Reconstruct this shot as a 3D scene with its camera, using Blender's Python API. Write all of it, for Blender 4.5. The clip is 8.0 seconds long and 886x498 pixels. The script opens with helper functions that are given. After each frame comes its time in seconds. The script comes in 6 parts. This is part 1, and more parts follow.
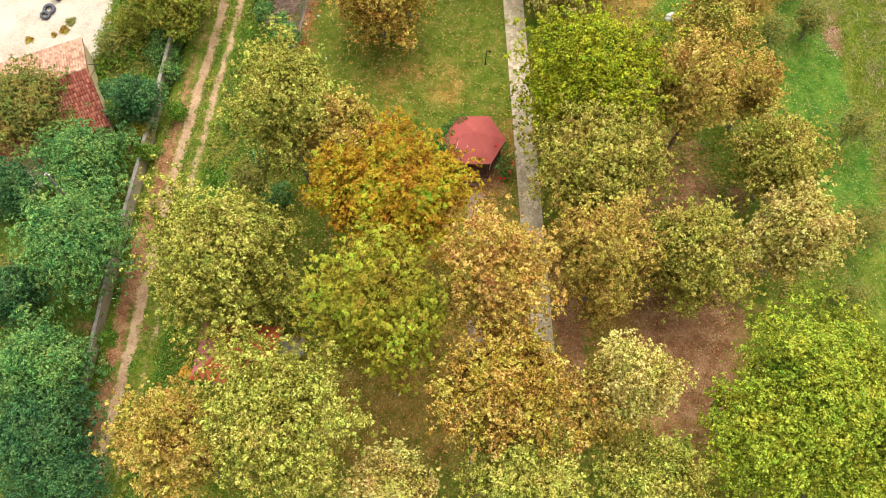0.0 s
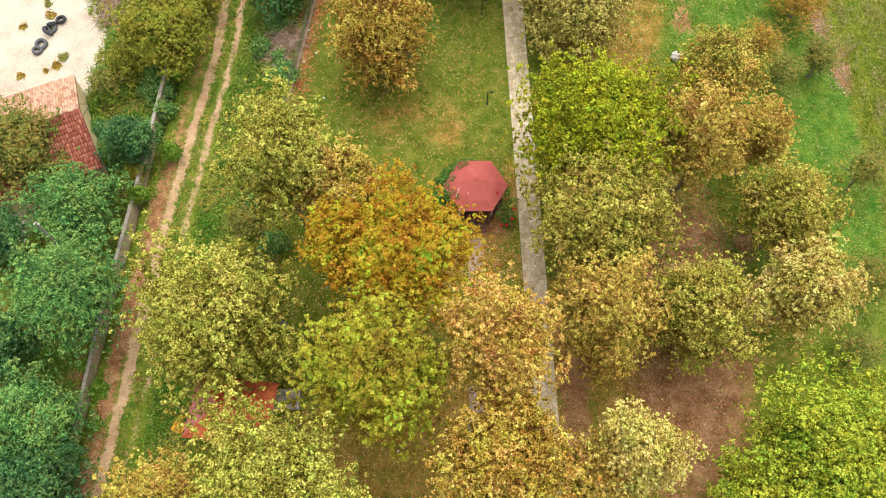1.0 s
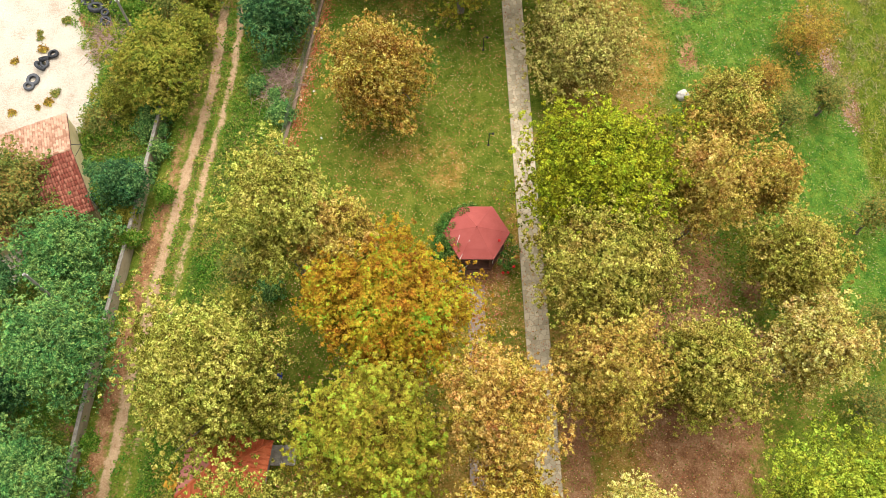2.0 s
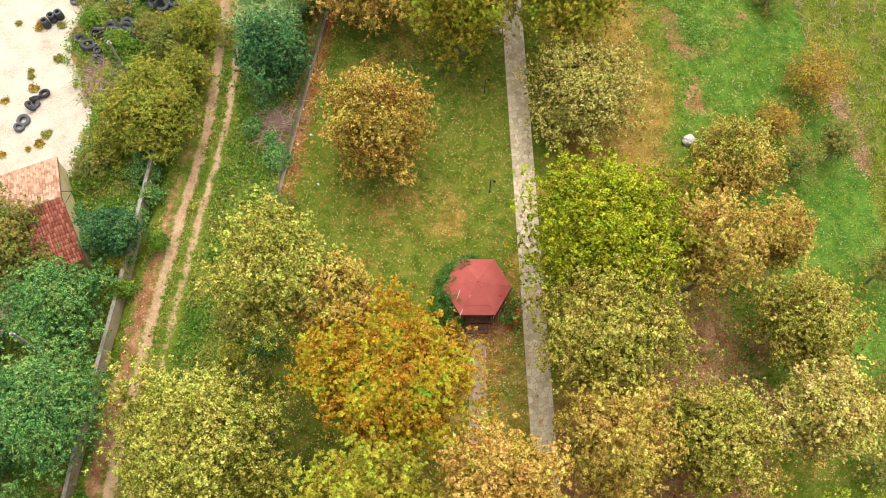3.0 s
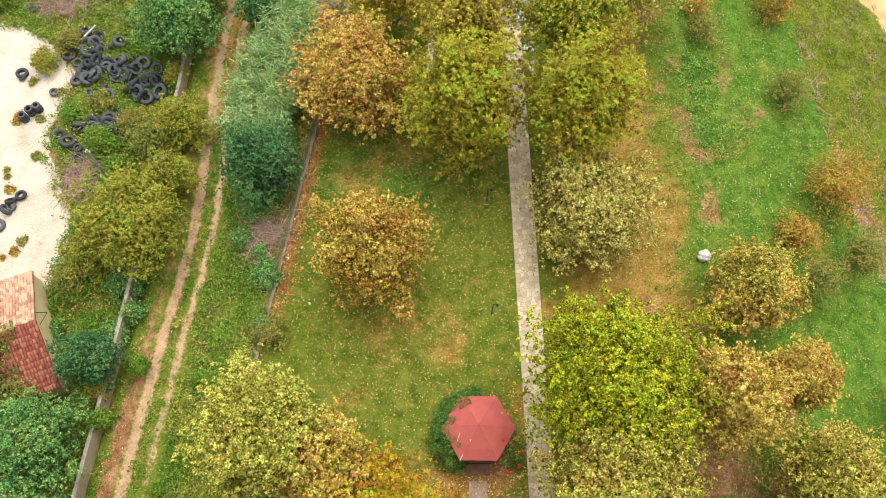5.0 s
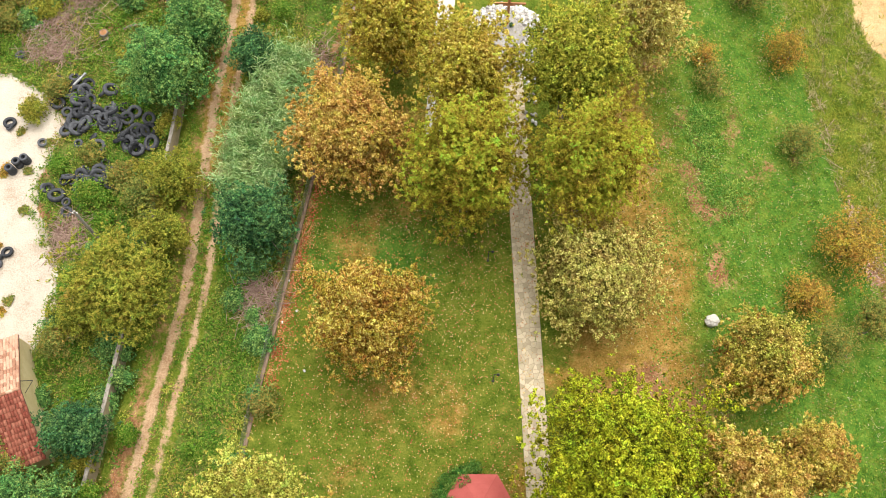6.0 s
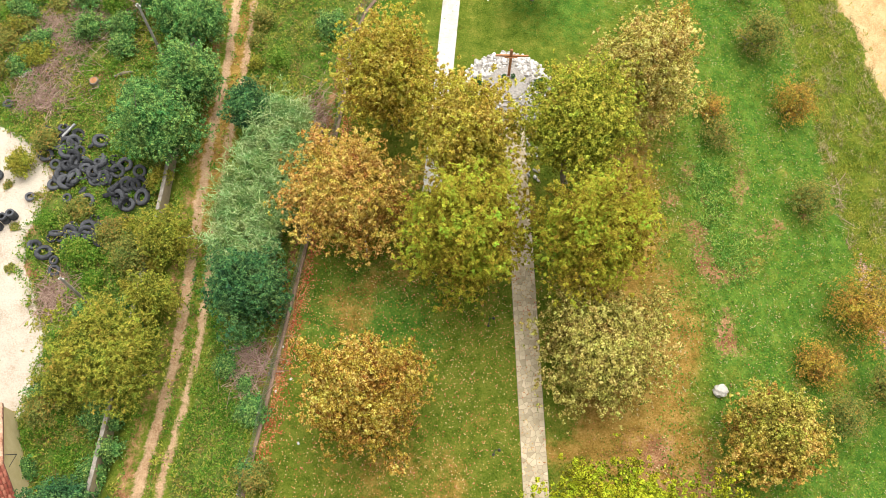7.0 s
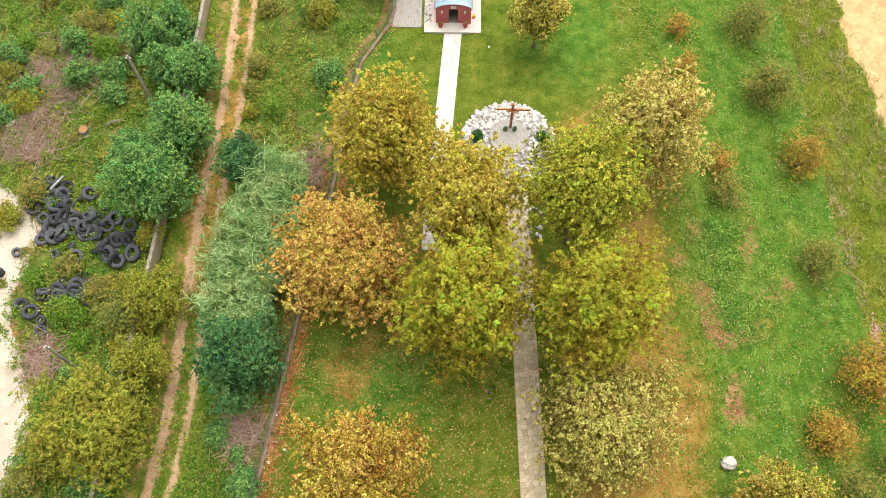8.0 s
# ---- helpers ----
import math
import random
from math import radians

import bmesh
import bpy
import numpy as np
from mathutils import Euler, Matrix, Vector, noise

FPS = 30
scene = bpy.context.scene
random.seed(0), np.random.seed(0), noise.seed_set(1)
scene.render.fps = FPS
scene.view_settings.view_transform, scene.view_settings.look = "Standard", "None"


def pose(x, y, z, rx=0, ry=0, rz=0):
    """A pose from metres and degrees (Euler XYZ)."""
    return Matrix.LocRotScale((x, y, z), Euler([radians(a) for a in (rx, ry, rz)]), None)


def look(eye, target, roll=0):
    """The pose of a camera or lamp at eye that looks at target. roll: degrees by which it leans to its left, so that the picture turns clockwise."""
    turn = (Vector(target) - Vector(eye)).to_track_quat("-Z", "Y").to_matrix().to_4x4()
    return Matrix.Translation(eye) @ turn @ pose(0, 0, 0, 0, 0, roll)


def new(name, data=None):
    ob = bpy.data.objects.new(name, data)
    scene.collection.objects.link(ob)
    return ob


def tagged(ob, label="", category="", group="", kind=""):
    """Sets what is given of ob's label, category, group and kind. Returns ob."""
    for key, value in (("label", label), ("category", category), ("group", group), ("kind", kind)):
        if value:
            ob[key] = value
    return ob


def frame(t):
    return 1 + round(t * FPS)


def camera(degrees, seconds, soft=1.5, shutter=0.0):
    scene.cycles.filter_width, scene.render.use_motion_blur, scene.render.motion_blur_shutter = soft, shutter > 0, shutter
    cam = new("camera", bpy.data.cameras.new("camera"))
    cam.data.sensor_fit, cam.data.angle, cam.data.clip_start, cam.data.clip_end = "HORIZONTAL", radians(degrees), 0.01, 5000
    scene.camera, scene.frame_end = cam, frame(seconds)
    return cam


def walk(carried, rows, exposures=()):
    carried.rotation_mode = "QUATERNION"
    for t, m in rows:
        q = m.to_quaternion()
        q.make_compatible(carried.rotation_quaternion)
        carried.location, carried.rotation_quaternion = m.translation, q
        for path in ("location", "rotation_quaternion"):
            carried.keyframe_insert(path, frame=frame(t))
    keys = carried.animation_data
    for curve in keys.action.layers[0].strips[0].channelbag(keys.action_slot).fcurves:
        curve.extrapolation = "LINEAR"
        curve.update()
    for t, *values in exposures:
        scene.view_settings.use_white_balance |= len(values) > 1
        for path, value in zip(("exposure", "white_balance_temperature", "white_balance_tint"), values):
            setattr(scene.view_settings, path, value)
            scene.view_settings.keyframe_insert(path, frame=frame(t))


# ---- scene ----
cam = camera(55.17, 8.0, soft=0.4)
# seconds and metres flown; the drone goes level along +y, looking steeply down
FLOWN = [
    (0, 0.00),
    (0.5, 1.77),
    (1, 3.56),
    (1.5, 5.31),
    (3, 10.82),
    (3.5, 13.03),
    (4, 15.26),
    (4.5, 17.51),
    (6, 24.33),
    (6.5, 26.66),
    (7, 28.93),
    (7.5, 31.17),
    (8, 33.37),
]
HEIGHT = 52.2
walk(cam, [(t, pose(0, y, HEIGHT, 23.666 + -0.165 * (t / 4 - 1), 0, 0.554 + 0.129 * (t / 4 - 1)) @ pose(0, 0, 0, 0, 0, -0.113 + 0.385 * (t / 4 - 1)))
           for t, y in FLOWN])

# ---- light: a bright overcast autumn day ----
world = bpy.data.worlds.new("overcast")
scene.world = world
world.use_nodes = True
wn = world.node_tree
wn.nodes.clear()
w_out = wn.nodes.new("ShaderNodeOutputWorld")
w_bg = wn.nodes.new("ShaderNodeBackground")
w_sat = wn.nodes.new("ShaderNodeHueSaturation")
w_sky = wn.nodes.new("ShaderNodeTexSky")
w_sky.sky_type = 'NISHITA'
w_sky.sun_disc = False
w_sky.sun_elevation, w_sky.sun_rotation = radians(74), radians(23)
w_sky.air_density, w_sky.dust_density, w_sky.ozone_density = 1.0, 4.0, 1.0
w_sat.inputs["Saturation"].default_value = 0.12
w_bg.inputs["Strength"].default_value = 0.15
wn.links.new(w_sky.outputs[0], w_sat.inputs["Color"])
wn.links.new(w_sat.outputs[0], w_bg.inputs["Color"])
wn.links.new(w_bg.outputs[0], w_out.inputs["Surface"])
sun_data = bpy.data.lights.new("sun", "SUN")
sun_data.energy, sun_data.angle, sun_data.color = 1.3, radians(75), (1.0, 0.93, 0.80)
sun = new("sun", sun_data)
sun.matrix_world = look((10, 24, 92), (0, 0, 0))
scene.view_settings.exposure = 0.9

# ---- small builders ----
rng = np.random.default_rng(7)


def mesh_of(name, verts, quads, smooth=False):
    """A mesh from an array of corners and an array of three- or four-cornered faces."""
    verts, quads = np.asarray(verts, dtype=np.float32), np.asarray(quads, dtype=np.int32)
    me = bpy.data.meshes.new(name)
    k = quads.shape[1]
    me.vertices.add(len(verts))
    me.vertices.foreach_set("co", verts.ravel())
    me.loops.add(quads.size)
    me.loops.foreach_set("vertex_index", quads.ravel())
    me.polygons.add(len(quads))
    me.polygons.foreach_set("loop_start", np.arange(len(quads), dtype=np.int32) * k)
    if smooth:
        me.polygons.foreach_set("use_smooth", np.ones(len(quads), dtype=bool))
    me.update(calc_edges=True)
    return me


def link_mesh(name, me, material, parent=None, label="", at=None):
    ob = new(name, me)
    if material and not me.materials:
        me.materials.append(material)
    if parent:
        ob.parent = parent
    if at is not None:
        ob.matrix_basis = at
    if label:
        ob["label"] = label
    return ob


def part(name, bm, material, parent=None, label="", smooth=False):
    me = bpy.data.meshes.new(name)
    bm.to_mesh(me)
    bm.free()
    if smooth:
        me.polygons.foreach_set("use_smooth", [True] * len(me.polygons))
    return link_mesh(name, me, material, parent, label)


def thing(name, at, label, category, group="", kind=""):
    ob = new(name)
    ob.empty_display_size = 0.2
    ob.matrix_basis = at
    return tagged(ob, label, category, group, kind)


def box(bm, x0, x1, y0, y1, z0, z1, bevel=0.0, turn=None):
    made = bmesh.ops.create_cube(bm, size=1.0)["verts"]
    m = Matrix.Translation(((x0 + x1) / 2, (y0 + y1) / 2, (z0 + z1) / 2)) @ Matrix.Diagonal((x1 - x0, y1 - y0, z1 - z0, 1))
    bmesh.ops.transform(bm, matrix=(turn or Matrix()) @ m, verts=made)
    if bevel:
        edges = list({e for v in made for e in v.link_edges})
        bmesh.ops.bevel(bm, geom=edges, offset=bevel, segments=2, affect='EDGES', profile=0.5)
    return bm


def one_box(*a, **k):
    return box(bmesh.new(), *a, **k)


def rod(bm, p, q, r0, r1=None, sides=8):
    """A round bar from p to q."""
    p, q = Vector(p), Vector(q)
    d = q - p
    made = bmesh.ops.create_cone(bm, cap_ends=True, segments=sides, radius1=r0, radius2=r0 if r1 is None else r1, depth=d.length)["verts"]
    bmesh.ops.transform(bm, matrix=Matrix.Translation((p + q) / 2) @ d.to_track_quat("Z", "Y").to_matrix().to_4x4(), verts=made)
    return bm


def tube(points, radii, sides=7):
    """Corners and faces of a bent, tapered round stem."""
    points = np.asarray(points, dtype=float)
    ang = np.linspace(0, 2 * np.pi, sides, endpoint=False)
    rings = []
    for i, p in enumerate(points):
        d = points[min(i + 1, len(points) - 1)] - points[max(i - 1, 0)]
        d = d / (np.linalg.norm(d) + 1e-9)
        u = np.cross(d, (0.3, 0.9, 0.1))
        u /= np.linalg.norm(u)
        v = np.cross(d, u)
        rings.append(p + radii[i] * (np.cos(ang)[:, None] * u + np.sin(ang)[:, None] * v))
    verts = np.concatenate(rings)
    faces = []
    for i in range(len(points) - 1):
        for j in range(sides):
            k = (j + 1) % sides
            faces.append((i * sides + j, i * sides + k, (i + 1) * sides + k, (i + 1) * sides + j))
    return verts, np.array(faces)


def joined(pieces):
    vs, fs, n = [], [], 0
    for v, f in pieces:
        vs.append(v)
        fs.append(np.asarray(f) + n)
        n += len(v)
    return np.concatenate(vs), np.concatenate(fs)


def unit(a):
    return a / (np.linalg.norm(a, axis=1)[:, None] + 1e-9)


def leaves(at, facing, length, width, droop=0.15):
    """One folded, kite-shaped leaf at each place, turned at random in the plane that it faces."""
    n = len(at)
    facing = unit(facing)
    u = unit(np.cross(facing, rng.normal(size=(n, 3))))
    v = np.cross(facing, u)
    length, width = np.broadcast_to(length, n)[:, None], np.broadcast_to(width, n)[:, None]
    a = at - u * length * 0.5
    c = at + u * length * 0.5 - facing * length * droop
    b = at + v * width * 0.5 + u * length * 0.04 + facing * width * 0.16
    d = at - v * width * 0.5 + u * length * 0.04 + facing * width * 0.16
    verts = np.stack([a, b, c, d], axis=1).reshape(-1, 3)
    return verts, np.arange(4 * n).reshape(-1, 4)


def small_leaves(at, facing, length, width):
    """One pointed three-cornered leaf at each place."""
    n = len(at)
    facing = unit(facing)
    u = unit(np.cross(facing, rng.normal(size=(n, 3))))
    v = np.cross(facing, u)
    length, width = np.broadcast_to(length, n)[:, None], np.broadcast_to(width, n)[:, None]
    verts = np.stack([at - u * length * 0.4 - v * width * 0.5, at - u * length * 0.4 + v * width * 0.5, at + u * length * 0.6 - facing * length * 0.12], axis=1).reshape(-1, 3)
    return verts, np.arange(3 * n).reshape(-1, 3)


def blades(at, lean, length, width):
    """Narrow bent blades, three corners wide at the foot and pointed at the tip."""
    n = len(at)
    side = unit(np.cross(lean, rng.normal(size=(n, 3)))) * np.broadcast_to(width, n)[:, None] * 0.5
    length = np.broadcast_to(length, n)[:, None]
    mid = at + lean * length * 0.55
    tip = at + lean * length * 0.85 + np.c_[lean[:, :2] * length * 0.35, -length[:, 0] * 0.12]
    verts = np.stack([at - side * 0.6, at + side * 0.6, mid + side, mid - side, tip + side * 0.15, tip - side * 0.15], axis=1).reshape(-1, 3)
    k = np.arange(n)[:, None] * 6
    faces = np.concatenate([k + np.array([0, 1, 2, 3]), k + np.array([3, 2, 4, 5])])
    return verts, faces


# ---- materials ----
def shader(name, rough=0.8, metal=0.0, spec=0.3):
    m = bpy.data.materials.new(name)
    m.use_nodes = True
    b = m.node_tree.nodes["Principled BSDF"]
    b.inputs["Roughness"].default_value = rough
    b.inputs["Metallic"].default_value = metal
    b.inputs["Specular IOR Level"].default_value = spec
    return m, m.node_tree, b


def node(nt, kind, **settings):
    n = nt.nodes.new(kind)
    for key, value in settings.items():
        n.inputs[key.replace("_", " ")].default_value = value
    return n


def ramp(nt, source, stops):
    r = nt.nodes.new("ShaderNodeValToRGB")
    e = r.color_ramp.elements
    while len(e) < len(stops):
        e.new(0.5)
    for i, (p, c) in enumerate(stops):
        e[i].position, e[i].color = p, (*c, 1)
    nt.links.new(source, r.inputs[0])
    return r.outputs[0]


def grain(nt, scale, detail=4.0, rough=0.6, coords="Object"):
    tc = nt.nodes.new("ShaderNodeTexCoord")
    n = node(nt, "ShaderNodeTexNoise", Scale=scale, Detail=detail, Roughness=rough)
    nt.links.new(tc.outputs[coords], n.inputs["Vector"])
    return n.outputs["Fac"]


def blend(nt, fac, a, b, how='MIX'):
    m = nt.nodes.new("ShaderNodeMix")
    m.data_type, m.blend_type = 'RGBA', how
    for sock, value in ((m.inputs["Factor"], fac), (m.inputs["A"], a), (m.inputs["B"], b)):
        if isinstance(value, bpy.types.NodeSocket):
            nt.links.new(value, sock)
        elif isinstance(value, (int, float)):
            sock.default_value = value
        else:
            sock.default_value = (*value, 1)
    return m.outputs["Result"]


def maths(nt, how, a, b=0.5, clamp=False):
    m = nt.nodes.new("ShaderNodeMath")
    m.operation, m.use_clamp = how, clamp
    for sock, value in zip(m.inputs, (a, b)):
        if isinstance(value, bpy.types.NodeSocket):
            nt.links.new(value, sock)
        else:
            sock.default_value = value
    return m.outputs[0]


def relief(nt, bsdf, height, strength=0.4, distance=0.02):
    b = node(nt, "ShaderNodeBump", Strength=strength, Distance=distance)
    nt.links.new(height, b.inputs["Height"])
    nt.links.new(b.outputs[0], bsdf.inputs["Normal"])


def plain(name, dark, light, scale=3.0, fine=40.0, rough=0.8, metal=0.0, bump=0.3, spec=0.3, piece=0.0):
    """A weathered surface between two tones: broad stains, fine grain, and if asked a tone for each piece."""
    m, nt, b = shader(name, rough, metal, spec)
    broad, small = grain(nt, scale, 5), grain(nt, fine, 3)
    fac = maths(nt, 'ADD', maths(nt, 'MULTIPLY', broad, 0.65), maths(nt, 'MULTIPLY', small, 0.35))
    if piece:
        oi = nt.nodes.new("ShaderNodeObjectInfo")
        gm = nt.nodes.new("ShaderNodeNewGeometry")
        r = maths(nt, 'FRACT', maths(nt, 'ADD', oi.outputs["Random"], gm.outputs["Random Per Island"]))
        fac = maths(nt, 'ADD', maths(nt, 'MULTIPLY', fac, 1 - piece), maths(nt, 'MULTIPLY', r, piece))
    nt.links.new(ramp(nt, fac, [(0.32, dark), (0.68, light)]), b.inputs["Base Color"])
    if bump:
        relief(nt, b, small, bump, 0.01)
    return m


def leaf_material(name, tones, patch=0.36, patch_scale=0.5, thin=0.24, turn=0.11, even=0.10):
    """Foliage: each leaf takes its own tone, whole boughs turn earlier than others, and the hue wanders from bough to bough."""
    middle = np.mean(tones[1:3], axis=0)
    tones = [tuple(float(q) for q in np.array(c) * (1 - even) + middle * even) for c in tones]
    m, nt, b = shader(name, 0.6, 0.0, 0.12)
    gm = nt.nodes.new("ShaderNodeNewGeometry")
    tc = nt.nodes.new("ShaderNodeTexCoord")
    cells = node(nt, "ShaderNodeTexVoronoi", Scale=9.0)
    sprays = node(nt, "ShaderNodeTexVoronoi", Scale=4.5)
    nt.links.new(tc.outputs["Object"], sprays.inputs["Vector"])
    sp = nt.nodes.new("ShaderNodeSeparateColor")
    nt.links.new(sprays.outputs["Color"], sp.inputs[0])
    nt.links.new(tc.outputs["Object"], cells.inputs["Vector"])
    sc = nt.nodes.new("ShaderNodeSeparateColor")
    nt.links.new(cells.outputs["Color"], sc.inputs[0])
    bough = grain(nt, patch_scale, 3, 0.65)
    bough = maths(nt, 'MULTIPLY', maths(nt, 'SUBTRACT', bough, 0.28), 2.2, True)
    own = maths(nt, 'FRACT', maths(nt, 'ADD', gm.outputs["Random Per Island"], sc.outputs[0]))
    own = maths(nt, 'ADD', maths(nt, 'MULTIPLY', own, 0.8), maths(nt, 'MULTIPLY', sp.outputs[1], 0.2))
    fac = maths(nt, 'ADD', maths(nt, 'MULTIPLY', own, 1 - patch), maths(nt, 'MULTIPLY', bough, patch))
    k = len(tones) - 1
    col = ramp(nt, fac, [(0.25 + 0.50 * i / k, c) for i, c in enumerate(tones)])
    wander = nt.nodes.new("ShaderNodeHueSaturation")
    nt.links.new(maths(nt, 'ADD', maths(nt, 'MULTIPLY', maths(nt, 'SUBTRACT', grain(nt, 0.85, 3, 0.7), 0.5), turn * 2), 0.5), wander.inputs["Hue"])
    nt.links.new(col, wander.inputs["Color"])
    col = wander.outputs[0]
    nt.links.new(col, b.inputs["Base Color"])
    tr = nt.nodes.new("ShaderNodeBsdfTranslucent")
    nt.links.new(col, tr.inputs["Color"])
    mx = node(nt, "ShaderNodeMixShader", Fac=thin)
    nt.links.new(b.outputs[0], mx.inputs[1])
    nt.links.new(tr.outputs[0], mx.inputs[2])
    nt.links.new(mx.outputs[0], nt.nodes["Material Output"].inputs["Surface"])
    return m


BARK = plain("bark", (0.10, 0.08, 0.06), (0.32, 0.28, 0.22), 4, 25, 0.9)
TWIG = plain("dead_wood", (0.21, 0.12, 0.09), (0.52, 0.37, 0.29), 2, 20, 0.9, piece=0.4)
LEAF = {
    "olive": leaf_material("leaf_olive", [(0.058, 0.046, 0.006), (0.237, 0.214, 0.025), (0.474, 0.426, 0.065), (0.777, 0.698, 0.182)]),
    "gold": leaf_material("leaf_gold", [(0.074, 0.035, 0.005), (0.293, 0.173, 0.018), (0.564, 0.373, 0.053), (0.784, 0.684, 0.197)]),
    "lime": leaf_material("leaf_lime", [(0.045, 0.046, 0.004), (0.175, 0.191, 0.006), (0.376, 0.421, 0.017), (0.646, 0.718, 0.044)]),
    "mixed": leaf_material("leaf_mixed", [(0.142, 0.062, 0.006), (0.379, 0.213, 0.015), (0.559, 0.361, 0.024), (0.318, 0.6, 0.045)], patch=0.6),
    "rust": leaf_material("leaf_rust", [(0.121, 0.066, 0.009), (0.415, 0.252, 0.037), (0.633, 0.431, 0.085), (0.815, 0.642, 0.206)]),
    "pale": leaf_material("leaf_pale", [(0.068, 0.062, 0.005), (0.242, 0.237, 0.025), (0.477, 0.467, 0.073), (0.827, 0.788, 0.2)]),
    "silver": leaf_material("leaf_silver", [(0.067, 0.054, 0.009), (0.28, 0.234, 0.039), (0.52, 0.459, 0.108), (0.805, 0.735, 0.243)]),
    "cream": leaf_material("leaf_cream", [(0.094, 0.072, 0.009), (0.35, 0.272, 0.045), (0.693, 0.569, 0.134), (0.85, 0.817, 0.32)]),
    "green": leaf_material("leaf_green", [(0.051, 0.064, 0.004), (0.187, 0.229, 0.015), (0.39, 0.465, 0.034), (0.65, 0.732, 0.091)]),
    "limebrown": leaf_material("leaf_limebrown", [(0.104, 0.071, 0.009), (0.307, 0.243, 0.022), (0.434, 0.427, 0.039), (0.416, 0.589, 0.055)], patch=0.6),
    "bronze": leaf_material("leaf_bronze", [(0.091, 0.054, 0.011), (0.326, 0.221, 0.031), (0.575, 0.43, 0.075), (0.836, 0.696, 0.207)], patch=0.45),
    "turf": leaf_material("leaf_turf", [(0.06, 0.095, 0.007), (0.12, 0.155, 0.014), (0.20, 0.215, 0.026), (0.29, 0.26, 0.05)], turn=0.04, patch_scale=0.3),
    "amber": leaf_material("leaf_amber", [(0.117, 0.079, 0.009), (0.353, 0.276, 0.023), (0.565, 0.469, 0.054), (0.747, 0.664, 0.164)]),
    "creeper": leaf_material("leaf_creeper", [(0.023, 0.084, 0.013), (0.057, 0.168, 0.024), (0.127, 0.276, 0.044), (0.276, 0.384, 0.088)], patch_scale=1.5),
    "locust": leaf_material("leaf_locust", [(0.023, 0.066, 0.019), (0.079, 0.195, 0.051), (0.17, 0.358, 0.092), (0.397, 0.58, 0.139)]),
    "teal": leaf_material("leaf_teal", [(0.012, 0.039, 0.014), (0.043, 0.12, 0.04), (0.09, 0.22, 0.07), (0.188, 0.347, 0.095)]),
    "acacia": leaf_material("leaf_acacia", [(0.075, 0.104, 0.013), (0.205, 0.232, 0.026), (0.361, 0.359, 0.042), (0.49, 0.426, 0.065)]),
    "yellowgreen": leaf_material("leaf_yellowgreen", [(0.054, 0.07, 0.008), (0.219, 0.249, 0.021), (0.444, 0.471, 0.044), (0.699, 0.627, 0.094)]),
    "scrub": leaf_material("leaf_scrub", [(0.069, 0.115, 0.022), (0.172, 0.23, 0.044), (0.31, 0.299, 0.066), (0.483, 0.287, 0.066)]),
    "russet": leaf_material("leaf_russet", [(0.115, 0.115, 0.02), (0.301, 0.23, 0.04), (0.517, 0.301, 0.047), (0.633, 0.431, 0.079)]),
    "reed": leaf_material("leaf_reed", [(0.11, 0.21, 0.053), (0.23, 0.37, 0.105), (0.36, 0.5, 0.189), (0.56, 0.66, 0.336)], patch=0.3),
    "weed": leaf_material("leaf_weed", [(0.032, 0.109, 0.009), (0.087, 0.219, 0.018), (0.186, 0.33, 0.033), (0.371, 0.359, 0.066)], turn=0.04, patch_scale=0.35),
    "grass": leaf_material("leaf_grass", [(0.113, 0.189, 0.015), (0.263, 0.341, 0.034), (0.428, 0.441, 0.059), (0.578, 0.485, 0.133)], turn=0.04, patch_scale=0.3),
    "redleaf": leaf_material("leaf_redleaf", [(0.20, 0.03, 0.012), (0.40, 0.09, 0.03), (0.50, 0.17, 0.06), (0.58, 0.33, 0.15)], thin=0.0, turn=0.03),
    "dry": leaf_material("leaf_dry", [(0.13, 0.09, 0.03), (0.28, 0.18, 0.06), (0.42, 0.29, 0.10), (0.54, 0.42, 0.20)], turn=0.05),
    "straw": leaf_material("leaf_straw", [(0.16, 0.17, 0.05), (0.32, 0.28, 0.11), (0.48, 0.40, 0.20), (0.64, 0.56, 0.34)], turn=0.04),
    "sedge": leaf_material("leaf_sedge", [(0.05, 0.162, 0.023), (0.116, 0.294, 0.046), (0.248, 0.456, 0.085), (0.561, 0.617, 0.139)], turn=0.04, patch_scale=0.8),
    "fallen": leaf_material("leaf_fallen", [(0.30, 0.07, 0.02), (0.47, 0.19, 0.06), (0.56, 0.33, 0.13), (0.66, 0.50, 0.27)], patch=0.25, thin=0.0),
    "hedge": leaf_material("leaf_hedge", [(0.015, 0.055, 0.012), (0.03, 0.10, 0.02), (0.06, 0.16, 0.035), (0.10, 0.22, 0.05)]),
}


# ---- the lie of the land ----
def track_x(y):
    return np.interp(y, [-40, 7, 13, 23, 33, 45, 54, 61, 68, 78, 140], [-27, -22.0, -21.2, -20.3, -19.2, -17.6, -17.6, -17.4, -16.9, -16.9, -17])


def fence_x(y):
    return np.interp(y, [-40, 0, 20, 36, 41, 46.4, 53.5, 61, 67, 71, 75, 80, 140], [-20, -16.2, -13.9, -11.9, -11.1, -10.3, -9.2, -7.9, -7.4, -6.6, -4.4, -3.6, -3.6])


def sand_x(y):
    return np.interp(y, [-40, 40, 62, 65, 68, 75, 80, 140], [46, 41.5, 36.1, 35.0, 34.0, 32.2, 31.8, 30.5])


